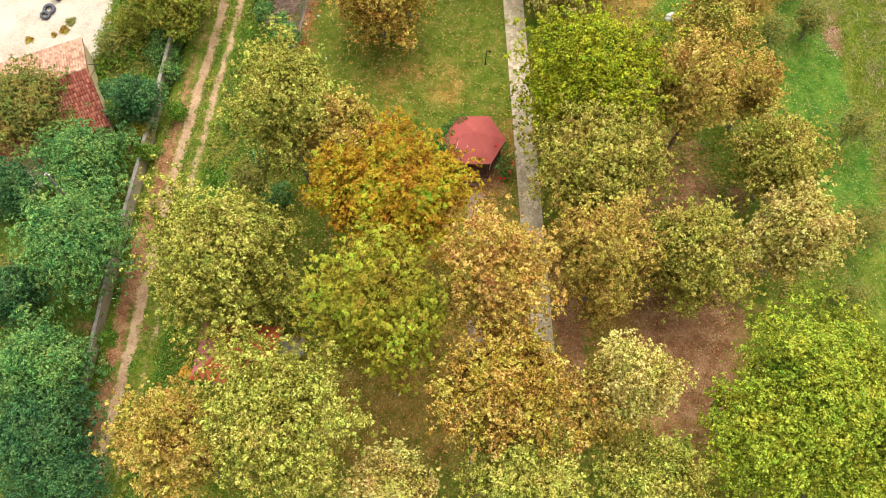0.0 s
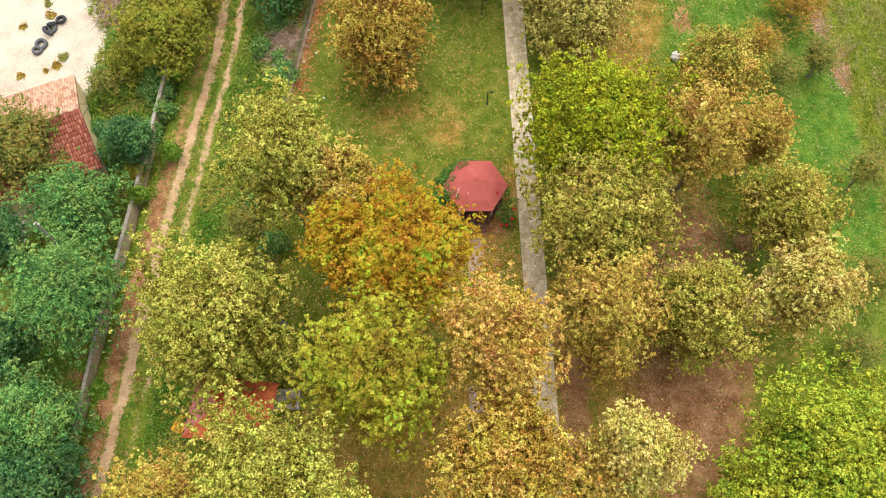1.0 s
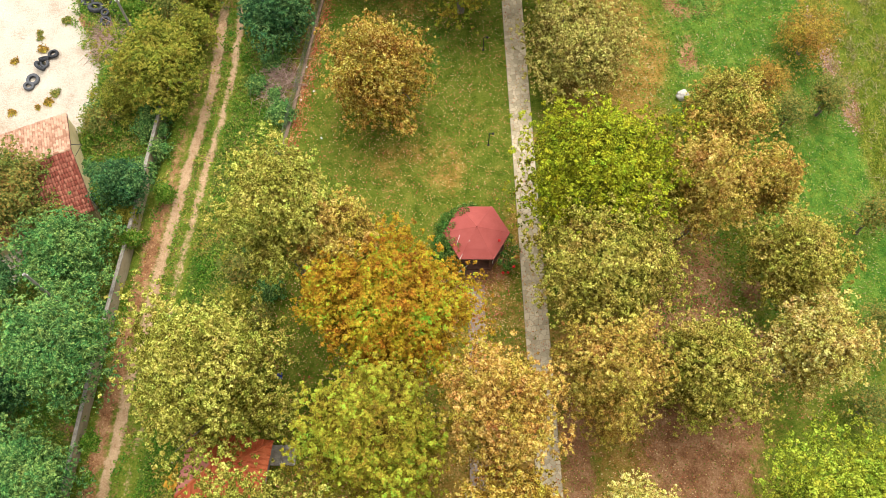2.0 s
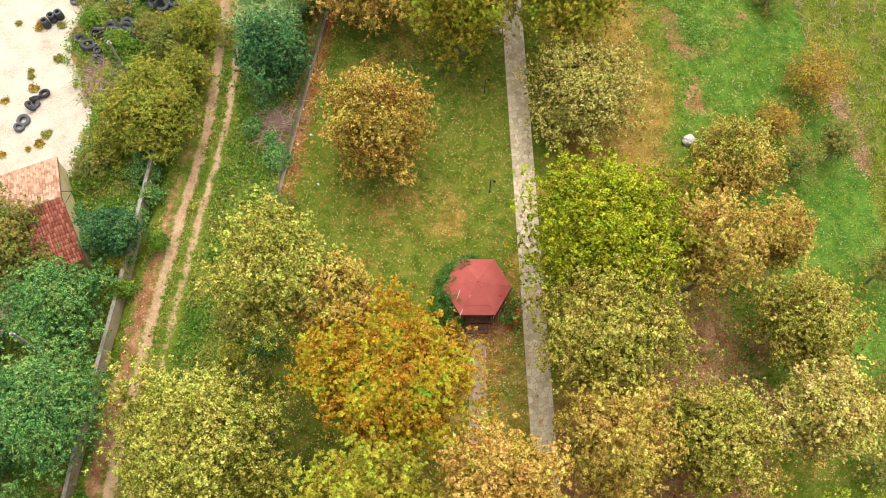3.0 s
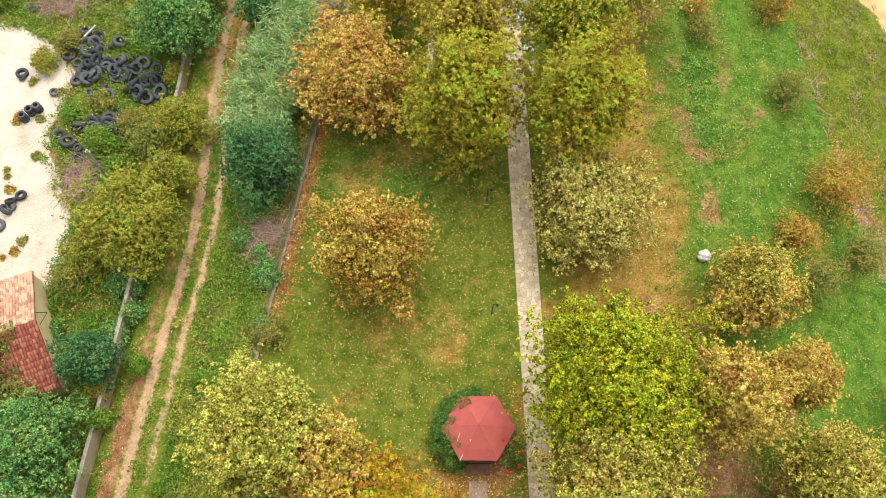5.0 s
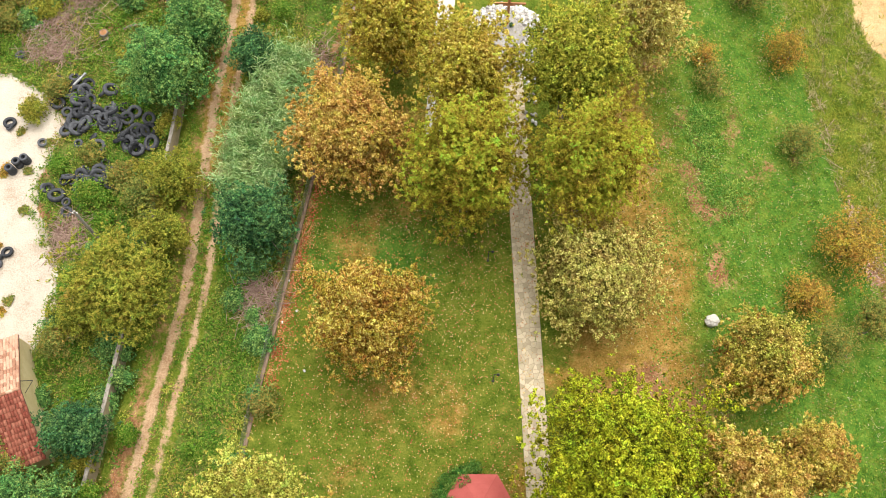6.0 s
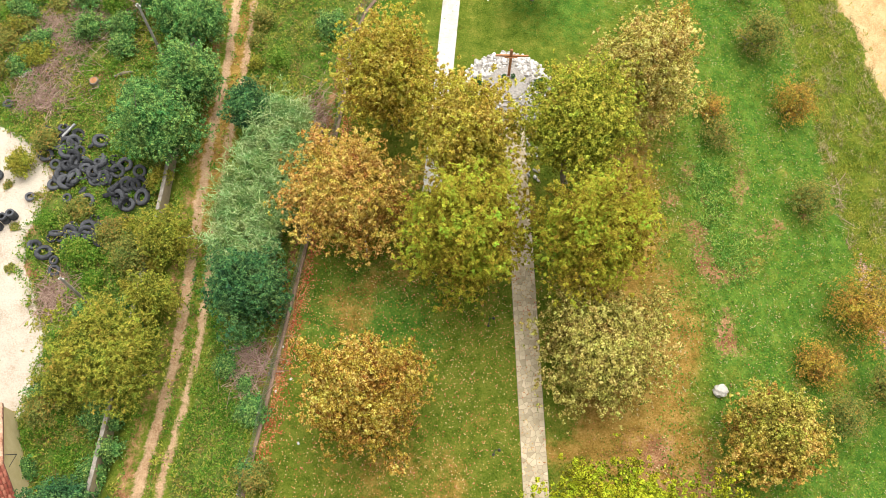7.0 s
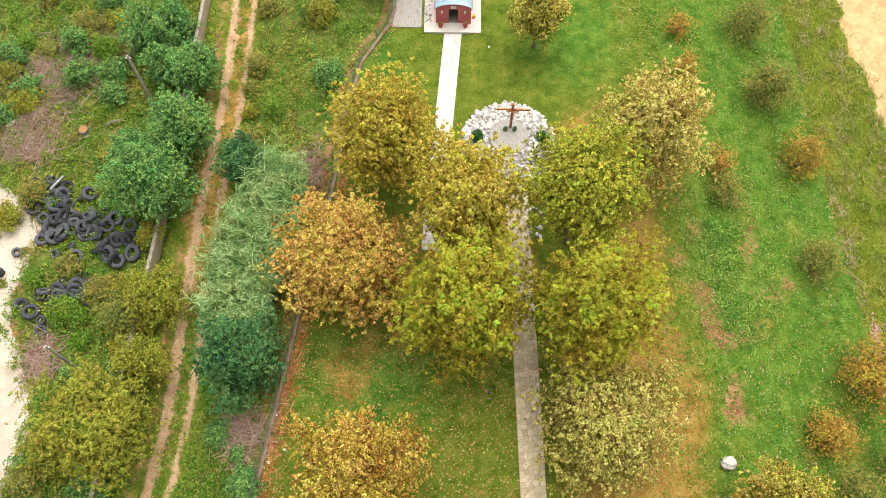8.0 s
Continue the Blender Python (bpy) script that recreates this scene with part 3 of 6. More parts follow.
tree("locust_tree", -25.4, 29.4, 0.9, 3.37, 2.70, "locust", "feathery green locust tree behind the wall", "tree", group="locust trees along the wall", leaf=(0.21, 0.095), density=150, puff=0.24, ragged=0.60)
tree("pine_tree", -30.0, 33.6, 1.3, 3.41, 2.73, "scrub", "light green fine-leaved tree beside the house", "tree", leaf=(0.21, 0.095), density=150, puff=0.24, ragged=0.60)
tree("locust_tree", -24.9, 14.6, 1.5, 3.31, 3.31, "locust", "feathery green locust tree behind the wall", "tree", group="locust trees along the wall", leaf=(0.21, 0.095), density=150, puff=0.24, ragged=0.60)
tree("locust_tree", -24.5, 10.1, 1.5, 3.70, 2.96, "teal", "dark green locust tree behind the wall", "tree", group="locust trees along the wall", leaf=(0.20, 0.095), density=150, puff=0.24, ragged=0.5)
tree("locust_tree", -28.1, 19.4, 1.3, 2.18, 2.40, "teal", "dark green locust tree in the thicket", "tree", group="locust trees along the wall", leaf=(0.20, 0.095), density=150, puff=0.24, ragged=0.5)
tree("locust_tree", -29.6, 27.1, 1.5, 1.91, 2.11, "teal", "dark green locust tree in the thicket", "tree", group="locust trees along the wall", leaf=(0.20, 0.095), density=150, puff=0.24, ragged=0.5)
tree("locust_tree", -21.8, 7.7, 1.4, 1.98, 1.98, "teal", "dark green locust tree behind the wall", "tree", group="locust trees along the wall", leaf=(0.20, 0.095), density=150, puff=0.24, ragged=0.5)
tree("acacia_tree", -20.9, 43.8, 1.9, 3.82, 3.05, "acacia", "yellow-green acacia tree over the wall", "tree", leaf=(0.21, 0.095), density=150, puff=0.24, ragged=0.60)
tree("shrub", -19.1, 47.8, 0.5, 1.84, 2.03, "acacia", "yellow-green bush along the wall", "shrub", group="bushes along the wall", leaf=(0.15, 0.10), density=115, limbs=4, ragged=0.70, puff=0.27)
tree("shrub", -19.0, 52.3, 0.1, 2.18, 2.18, "acacia", "yellow-green bush along the wall", "shrub", group="bushes along the wall", leaf=(0.15, 0.10), density=115, limbs=4, ragged=0.70, puff=0.27)
tree("shrub", -21.2, 51.1, -0.5, 1.69, 1.69, "scrub", "green weedy bush along the wall", "shrub", group="bushes along the wall", leaf=(0.15, 0.10), density=115, limbs=4, ragged=0.70, puff=0.27)
tree("locust_tree", -20.0, 59.9, 2.1, 3.03, 3.34, "locust", "feathery green locust tree beside the tyre heap", "tree", group="locust trees along the wall", leaf=(0.21, 0.095), density=150, puff=0.24, ragged=0.60)
tree("locust_tree", -18.7, 64.3, 1.6, 2.59, 2.85, "locust", "feathery green locust tree beside the track", "tree", group="locust trees along the wall", leaf=(0.21, 0.095), density=150, puff=0.24, ragged=0.60)
tree("locust_tree", -18.5, 69.7, 1.0, 1.99, 2.19, "locust", "young green locust tree beside the track", "tree", group="locust trees along the wall", leaf=(0.21, 0.095), density=150, puff=0.24, ragged=0.60)
tree("locust_tree", -22.5, 73.2, 0.6, 2.16, 2.38, "locust", "green locust bush beside the pole", "tree", group="locust trees along the wall", leaf=(0.21, 0.095), density=150, puff=0.24, ragged=0.60)
tree("evergreen_tree", -12.4, 47.5, 3.1, 2.89, 3.18, "teal", "dense dark blue-green tree beside the fence", "tree", leaf=(0.20, 0.095), density=150, puff=0.24, ragged=0.5)
tree("evergreen_tree", -14.1, 61.9, 1.3, 1.85, 2.03, "teal", "small dark blue-green tree beside the reeds", "tree", leaf=(0.20, 0.095), density=150, puff=0.24, ragged=0.5)
tree("shrub", 27.6, 48.0, -0.1, 2.88, 2.30, "russet", "orange-brown shrub on the grassy bank", "shrub", group="shrubs on the bank", leaf=(0.13, 0.09), density=62, limbs=4, ragged=0.70, puff=0.27)
tree("shrub", 23.4, 69.3, 0.5, 2.22, 2.44, "scrub", "dense grey-green and russet shrub on the bank", "shrub", group="shrubs on the bank", leaf=(0.13, 0.09), density=62, limbs=4, ragged=0.70, puff=0.27)
tree("shrub", 25.4, 64.0, -0.4, 1.85, 2.04, "russet", "red-brown shrub on the grassy bank", "shrub", group="shrubs on the bank", leaf=(0.13, 0.09), density=62, limbs=4, ragged=0.70, puff=0.27)
tree("shrub", 18.9, 62.8, 0.5, 1.44, 1.15, "russet", "low russet shrub on the grass", "shrub", group="shrubs on the bank", leaf=(0.13, 0.09), density=40, limbs=4, ragged=0.70, puff=0.27)
tree("shrub", 19.1, 60.6, 0.6, 1.58, 1.26, "scrub", "low olive shrub on the grass", "shrub", group="shrubs on the bank", leaf=(0.13, 0.09), density=40, limbs=4, ragged=0.70, puff=0.27)
tree("shrub", 22.7, 75.2, 0.5, 2.13, 1.71, "scrub", "olive-green shrub on the bank", "shrub", group="shrubs on the bank", leaf=(0.13, 0.09), density=62, limbs=4, ragged=0.70, puff=0.27)
tree("shrub", 17.0, 74.2, 0.9, 1.36, 1.09, "russet", "orange-topped sumac shrub on the grass", "shrub", group="shrubs on the bank", leaf=(0.13, 0.09), density=40, limbs=4, ragged=0.70, puff=0.27)
tree("shrub", 17.1, 70.4, 1.0, 1.35, 1.35, "russet", "reddish dry shrub on the grass", "shrub", group="shrubs on the bank", leaf=(0.13, 0.09), density=40, limbs=4, ragged=0.70, puff=0.27)
tree("shrub", 25.3, 56.1, -0.4, 1.78, 1.42, "scrub", "olive-green shrub on the grass", "shrub", group="shrubs on the bank", leaf=(0.13, 0.09), density=62, limbs=4, ragged=0.70, puff=0.27)
tree("shrub", 24.7, 40.7, 0.3, 1.66, 1.83, "scrub", "blue-green shrub on the bank", "shrub", group="shrubs on the bank", leaf=(0.13, 0.09), density=62, limbs=4, ragged=0.70, puff=0.27)
tree("shrub", 23.9, 44.2, -0.4, 1.80, 1.44, "russet", "thin russet shrub on the grass", "shrub", group="shrubs on the bank", leaf=(0.13, 0.09), density=62, limbs=4, ragged=0.70, puff=0.27)
tree("shrub", 28.5, 43.0, -0.4, 1.55, 1.71, "scrub", "grey-green shrub on the bank", "shrub", group="shrubs on the bank", leaf=(0.13, 0.09), density=40, limbs=4, ragged=0.70, puff=0.27)
tree("shrub", 29.5, 32.7, 0.0, 1.82, 2.00, "scrub", "olive-green shrub on the bank", "shrub", group="shrubs on the bank", leaf=(0.13, 0.09), density=62, limbs=4, ragged=0.70, puff=0.27)
tree("shrub", 28.0, 42.4, -0.2, 1.69, 1.69, "scrub", "olive-green shrub on the bank", "shrub", group="shrubs on the bank", leaf=(0.13, 0.09), density=62, limbs=4, ragged=0.70, puff=0.27)
tree("shrub", 28.2, 24.4, 0.4, 2.04, 2.25, "scrub", "grey-green shrub on the bank", "shrub", group="shrubs on the bank", leaf=(0.13, 0.09), density=62, limbs=4, ragged=0.70, puff=0.27)
tree("shrub", 26.6, 19.5, -0.5, 1.82, 1.82, "scrub", "dark green shrub on the bank", "shrub", group="shrubs on the bank", leaf=(0.13, 0.09), density=62, limbs=4, ragged=0.70, puff=0.27)
tree("shrub", -29.4, 60.6, -1.4, 1.22, 0.98, "scrub", "green weedy bush among the tyres", "shrub", group="bushes in the yard", leaf=(0.15, 0.10), density=115, limbs=4, ragged=0.70, puff=0.27)
tree("shrub", -26.0, 55.1, -1.6, 1.01, 0.81, "scrub", "green weedy bush among the tyres", "shrub", group="bushes in the yard", leaf=(0.15, 0.10), density=115, limbs=4, ragged=0.70, puff=0.27)
tree("shrub", -25.4, 51.8, -1.4, 1.30, 1.04, "weed", "green weedy bush among the tyres", "shrub", group="bushes in the yard", leaf=(0.15, 0.10), density=115, limbs=4, ragged=0.70, puff=0.27)
tree("shrub", -28.2, 54.2, -1.7, 0.86, 0.68, "weed", "small green bush on the pale yard", "shrub", group="bushes in the yard", leaf=(0.15, 0.10), density=115, limbs=4, ragged=0.70, puff=0.27)
tree("shrub", -24.5, 51.5, -1.7, 0.83, 0.67, "weed", "green weedy bush among the tyres", "shrub", group="bushes in the yard", leaf=(0.15, 0.10), density=115, limbs=4, ragged=0.70, puff=0.27)
tree("shrub", -30.9, 58.6, -1.4, 1.21, 0.97, "acacia", "yellowing bush on the pale yard", "shrub", group="bushes in the yard", leaf=(0.15, 0.10), density=115, limbs=4, ragged=0.70, puff=0.27)
tree("shrub", -28.0, 70.6, -1.2, 1.21, 1.21, "locust", "blue-green sapling on the waste ground", "shrub", group="bushes in the yard", leaf=(0.15, 0.10), density=115, limbs=4, ragged=0.70, puff=0.27)
tree("shrub", -28.8, 73.7, -1.2, 1.23, 1.23, "locust", "blue-green sapling on the waste ground", "shrub", group="bushes in the yard", leaf=(0.15, 0.10), density=115, limbs=4, ragged=0.70, puff=0.27)
tree("shrub", -31.6, 69.4, -1.4, 1.20, 0.96, "locust", "blue-green sapling on the waste ground", "shrub", group="bushes in the yard", leaf=(0.15, 0.10), density=115, limbs=4, ragged=0.70, puff=0.27)
tree("shrub", -22.4, 17.3, -1.5, 0.82, 0.91, "weed", "bright green bush at the foot of the wall", "shrub", group="bushes along the wall", leaf=(0.15, 0.10), density=115, limbs=4, ragged=0.70, puff=0.27)
tree("shrub", -22.3, 15.0, -1.6, 0.59, 0.65, "weed", "bright green bush at the foot of the wall", "shrub", group="bushes along the wall", leaf=(0.15, 0.10), density=115, limbs=4, ragged=0.70, puff=0.27)
tree("shrub", -19.8, 34.6, -0.9, 0.82, 0.91, "weed", "green bush over the wall", "shrub", group="bushes along the wall", leaf=(0.15, 0.10), density=115, limbs=4, ragged=0.70, puff=0.27)
tree("shrub", -25.5, 40.6, -1.0, 1.38, 1.52, "scrub", "weedy bush beside the tiled house", "shrub", group="bushes along the wall", leaf=(0.15, 0.10), density=115, limbs=4, ragged=0.70, puff=0.27)
tree("shrub", -27.3, 32.6, -0.8, 2.24, 1.79, "scrub", "tangled brown-green bush beside the house", "shrub", group="bushes along the wall", leaf=(0.15, 0.10), density=115, limbs=4, ragged=0.70, puff=0.27)
tree("shrub", -24.4, 42.2, -0.8, 1.76, 1.76, "acacia", "yellow-green bush beside the house", "shrub", group="bushes along the wall", leaf=(0.15, 0.10), density=115, limbs=4, ragged=0.70, puff=0.27)

# ---- more materials ----
CONCRETE = plain("concrete", (0.26, 0.22, 0.18), (0.48, 0.42, 0.35), 1.2, 25, 0.9)
KERB = plain("stained_kerb", (0.16, 0.10, 0.065), (0.34, 0.24, 0.17), 1.5, 20, 0.9)
OLD_WALL = plain("weathered_wall", (0.30, 0.23, 0.145), (0.55, 0.44, 0.31), 0.8, 18, 0.9)
WALL_TOP = plain("wall_coping", (0.15, 0.125, 0.10), (0.42, 0.38, 0.32), 2.5, 20, 0.9)
SLAB = plain("brown_concrete", (0.20, 0.145, 0.105), (0.40, 0.315, 0.24), 1.2, 25, 0.9)
FLAG = plain("flagstone", (0.37, 0.30, 0.19), (0.65, 0.55, 0.38), 1.0, 30, 0.85, piece=0.28)
MORTAR = plain("path_mortar", (0.25, 0.19, 0.125), (0.41, 0.33, 0.24), 2, 30, 0.95)
WHITE_STONE = plain("white_stone", (0.36, 0.335, 0.305), (0.76, 0.73, 0.69), 2.5, 25, 0.85, piece=0.45)
WHITE_PAVING = plain("white_paving", (0.36, 0.325, 0.28), (0.60, 0.56, 0.50), 1.5, 20, 0.85, piece=0.3)
WHITE_WALK = plain("white_walk_stone", (0.46, 0.43, 0.38), (0.66, 0.63, 0.58), 2, 25, 0.85, piece=0.2)
WHITE_JOINT = plain("white_walk_mortar", (0.42, 0.39, 0.34), (0.60, 0.57, 0.51), 2, 25, 0.9)
ROOF_FELT = plain("red_roof_panel", (0.31, 0.062, 0.052), (0.42, 0.10, 0.082), 1.2, 30, 0.75, bump=0.1)
TIMBER = plain("stained_timber", (0.10, 0.045, 0.03), (0.22, 0.11, 0.07), 3, 30, 0.7)
WHITE_TRIM = plain("white_trim", (0.55, 0.53, 0.50), (0.78, 0.76, 0.73), 3, 30, 0.6)
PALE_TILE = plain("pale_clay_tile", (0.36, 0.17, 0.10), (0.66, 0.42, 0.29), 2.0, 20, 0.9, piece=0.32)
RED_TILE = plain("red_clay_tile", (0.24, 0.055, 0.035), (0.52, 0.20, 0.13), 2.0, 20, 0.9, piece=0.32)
YELLOW_RENDER = plain("yellow_render", (0.56, 0.44, 0.21), (0.74, 0.62, 0.36), 1.0, 15, 0.9)
SHED_RED = plain("orange_red_sheet", (0.40, 0.07, 0.025), (0.64, 0.17, 0.06), 1.0, 20, 0.55, bump=0.15)
SHED_PINK = plain("faded_pink_sheet", (0.42, 0.12, 0.10), (0.62, 0.26, 0.20), 1.0, 20, 0.6, bump=0.15)
DARK = plain("dark_interior", (0.012, 0.011, 0.010), (0.03, 0.028, 0.025), 3, 20, 0.9)
RUBBER = plain("tyre_rubber", (0.016, 0.017, 0.020), (0.105, 0.108, 0.118), 3.0, 30, 0.8, piece=0.3)
STEEL = plain("galvanised_steel", (0.22, 0.22, 0.22), (0.42, 0.42, 0.41), 4, 40, 0.5, metal=0.6)
BLACK_PAINT = plain("black_paint", (0.012, 0.012, 0.014), (0.03, 0.03, 0.035), 5, 40, 0.4)
POLE_WOOD = plain("pole_wood", (0.20, 0.18, 0.15), (0.42, 0.39, 0.34), 2, 25, 0.85)
CHAPEL_RED = plain("chapel_red_render", (0.46, 0.10, 0.11), (0.58, 0.17, 0.17), 1.5, 25, 0.85)
CHAPEL_ROOF = plain("blue_grey_roof_sheet", (0.22, 0.31, 0.37), (0.38, 0.48, 0.54), 1.2, 25, 0.5)
CROSS_WOOD = plain("cross_wood", (0.32, 0.135, 0.055), (0.54, 0.26, 0.115), 3, 30, 0.7)
CLAY = plain("flowerpot_red", (0.30, 0.04, 0.03), (0.44, 0.09, 0.06), 4, 30, 0.7)
TARP = plain("yellow_tarpaulin", (0.62, 0.30, 0.03), (0.80, 0.46, 0.06), 3, 30, 0.5)
BLUE_BAG = plain("blue_plastic", (0.02, 0.03, 0.30), (0.05, 0.08, 0.55), 5, 30, 0.4)
WHITE_SCRAP = plain("white_plastic", (0.65, 0.64, 0.62), (0.85, 0.85, 0.84), 5, 30, 0.5)
PETAL = plain("red_petals", (0.50, 0.01, 0.01), (0.75, 0.04, 0.03), 6, 30, 0.6, piece=0.3)


# ---- paths ----
def polygon_cut(poly, nx, ny, c):
    """What is left of a polygon where nx * x + ny * y <= c."""
    out = []
    for i, p in enumerate(poly):
        q = poly[(i + 1) % len(poly)]
        a, b = nx * p[0] + ny * p[1] - c, nx * q[0] + ny * q[1] - c
        if a <= 0:
            out.append(p)
        if a * b < 0:
            t = a / (a - b)
            out.append((p[0] + t * (q[0] - p[0]), p[1] + t * (q[1] - p[1])))
    return out


def crazy_paving(length, width, spacing, gap):
    """Irregular flat stones that fill a strip, with joints between them."""
    seeds = []
    r = random.Random(11)
    rows, cols = int(length / spacing), max(2, int(round(width / spacing)))
    for i in range(rows):
        for j in range(cols):
            seeds.append(((j + r.uniform(0.05, 0.95)) * width / cols, (i + r.uniform(0.05, 0.95)) * length / rows))
    stones = []
    for a in seeds:
        poly = [(0.02, a[1] - 2), (width - 0.02, a[1] - 2), (width - 0.02, a[1] + 2), (0.02, a[1] + 2)]
        for b in seeds:
            if b is not a and abs(b[1] - a[1]) < 3 * spacing:
                dx, dy = b[0] - a[0], b[1] - a[1]
                d = math.hypot(dx, dy)
                poly = polygon_cut(poly, dx / d, dy / d, (dx * (a[0] + b[0]) + dy * (a[1] + b[1])) / 2 / d - gap / 2)
        poly = polygon_cut(polygon_cut(poly, 0, -1, 0.02), 0, 1, length - 0.02)
        if len(poly) > 2:
            stones.append((poly, r.uniform(0.0, 0.02)))
    return stones


def stone_prism(bm, poly, z0, z1):
    cx, cy = sum(p[0] for p in poly) / len(poly), sum(p[1] for p in poly) / len(poly)
    low = [bm.verts.new((x, y, z0)) for x, y in poly]
    top = [bm.verts.new((cx + (x - cx) * 0.975, cy + (y - cy) * 0.975, z1)) for x, y in poly]
    bm.faces.new(top)
    for i in range(len(poly)):
        k = (i + 1) % len(poly)
        bm.faces.new((low[i], low[k], top[k], top[i]))


def strip(name, at, width, length, material, label, thick=0.05):
    s = link_mesh(name, bpy.data.meshes.new(name), material, at=at)
    bm = one_box(0, width, 0, length, -0.25, thick, 0.01)
    bm.to_mesh(s.data)
    bm.free()
    return tagged(s, label, "path", kind="structure")


# the long flagstone walk
walk_turn = math.degrees(math.atan(0.033))
stone_path = strip("path", pose(6.06, -4.0, 0, 0, 0, walk_turn), 1.56, 65.4, MORTAR, "long garden walk of irregular beige flagstones in mortar", 0.035)
flags = crazy_paving(65.4, 1.56, 0.34, 0.020)
# the walk to the gazebo
slab_path = strip("path", pose(1.47, 5.0, 0), 1.10, 22.4, SLAB, "narrow concrete walk leading to the gazebo", 0.05)
# the white walk to the chapel
white_path = strip("path", pose(-1.75, 56.0, 0, 0, 0, -4.1), 1.32, 17.9, WHITE_JOINT, "white stone walk leading up to the chapel", 0.04)
white_flags = crazy_paving(17.9, 1.32, 0.44, 0.016)


# ---- low wall along the track ----
def wall_x(y):
    return float(wall_line(y))


def wall_line(y):
    return np.interp(y, [-5, 15, 22, 32, 42, 56, 75, 92], [-24.4, -23.2, -22.8, -21.85, -21.05, -20.05, -19.35, -18.9])


track_wall = thing("wall_west", Matrix(), "low weathered concrete wall with a pale coping along the track", "wall", kind="structure")
wall_ys = [-5, 4, 15, 22, 27, 32, 37, 42, 49, 56, 65, 75, 92]
for ya, yb in zip(wall_ys[:-1], wall_ys[1:]):
    p, q = Vector((wall_x(ya), ya, 0)), Vector((wall_x(yb), yb, 0))
    turn = pose(p.x, p.y, 0, 0, 0, math.degrees(math.atan2(q.y - p.y, q.x - p.x)))
    run = (q - p).length
    part("wall_panel", one_box(0, run, -0.11, 0.11, -2.5, -0.75, 0.02, turn), OLD_WALL, track_wall)
    part("coping", one_box(0, run, -0.13, 0.13, -0.747, -0.66, 0.02, turn), WALL_TOP, track_wall, "pale cracked concrete coping")

# ---- fence ----
fence = thing("fence", Matrix(), "wire fence with grey posts on a low concrete kerb", "fence")
fence_ys = list(np.arange(33.0, 70.0, 2.4)) + [71.0, 73.0, 74.6, 76.2]
tops = []
for y in fence_ys:
    x = float(fence_x(y))
    z = z_at(x, y)
    lean = 0.04 * math.sin(y * 3.7)
    part("post", rod(bmesh.new(), (x, y, z - 0.2), (x + lean, y + lean, z + 1.45), 0.03, sides=6), STEEL, fence)
    tops.append((x, y, z, lean))
for (xa, ya, za, la), (xb, yb, zb, lb) in zip(tops[:-1], tops[1:]):
    bm = bmesh.new()
    for h in np.linspace(0.06, 1.4, 8):
        rod(bm, (xa + la * h / 1.45, ya, za + h), (xb + lb * h / 1.45, yb, zb + h), 0.006, sides=3)
    for t in np.linspace(0.03, 0.97, 24):
        x, y, z = xa + (xb - xa) * t, ya + (yb - ya) * t, za + (zb - za) * t
        rod(bm, (x, y, z + 0.05), (x, y, z + 1.4), 0.005, sides=3)
    part("wire_panel", bm, STEEL, fence)["kind"] = "stuff"
    p, q = Vector((xa, ya, 0)), Vector((xb, yb, 0))
    turn = pose(xa, ya, za, 0, 0, math.degrees(math.atan2(yb - ya, xb - xa)))
    part("kerb", one_box(0, (q - p).length, -0.14, 0.10, -0.3, 0.13, 0.015, turn), KERB, fence)

# ---- gazebo ----
gazebo = thing("gazebo", pose(1.97, 30.1, 0), "six-sided gazebo with a flat red panelled roof and timber posts", "gazebo")
HEX = [Vector((math.cos(radians(60 * i)), math.sin(radians(60 * i)), 0)) for i in range(6)]


def slab6(bm, r, z0, z1):
    low, top = [bm.verts.new(h * r + Vector((0, 0, z0))) for h in HEX], [bm.verts.new(h * r + Vector((0, 0, z1))) for h in HEX]
    bm.faces.new(top)
    bm.faces.new(low[::-1])
    for i in range(6):
        bm.faces.new((low[i], low[(i + 1) % 6], top[(i + 1) % 6], top[i]))
    return bm


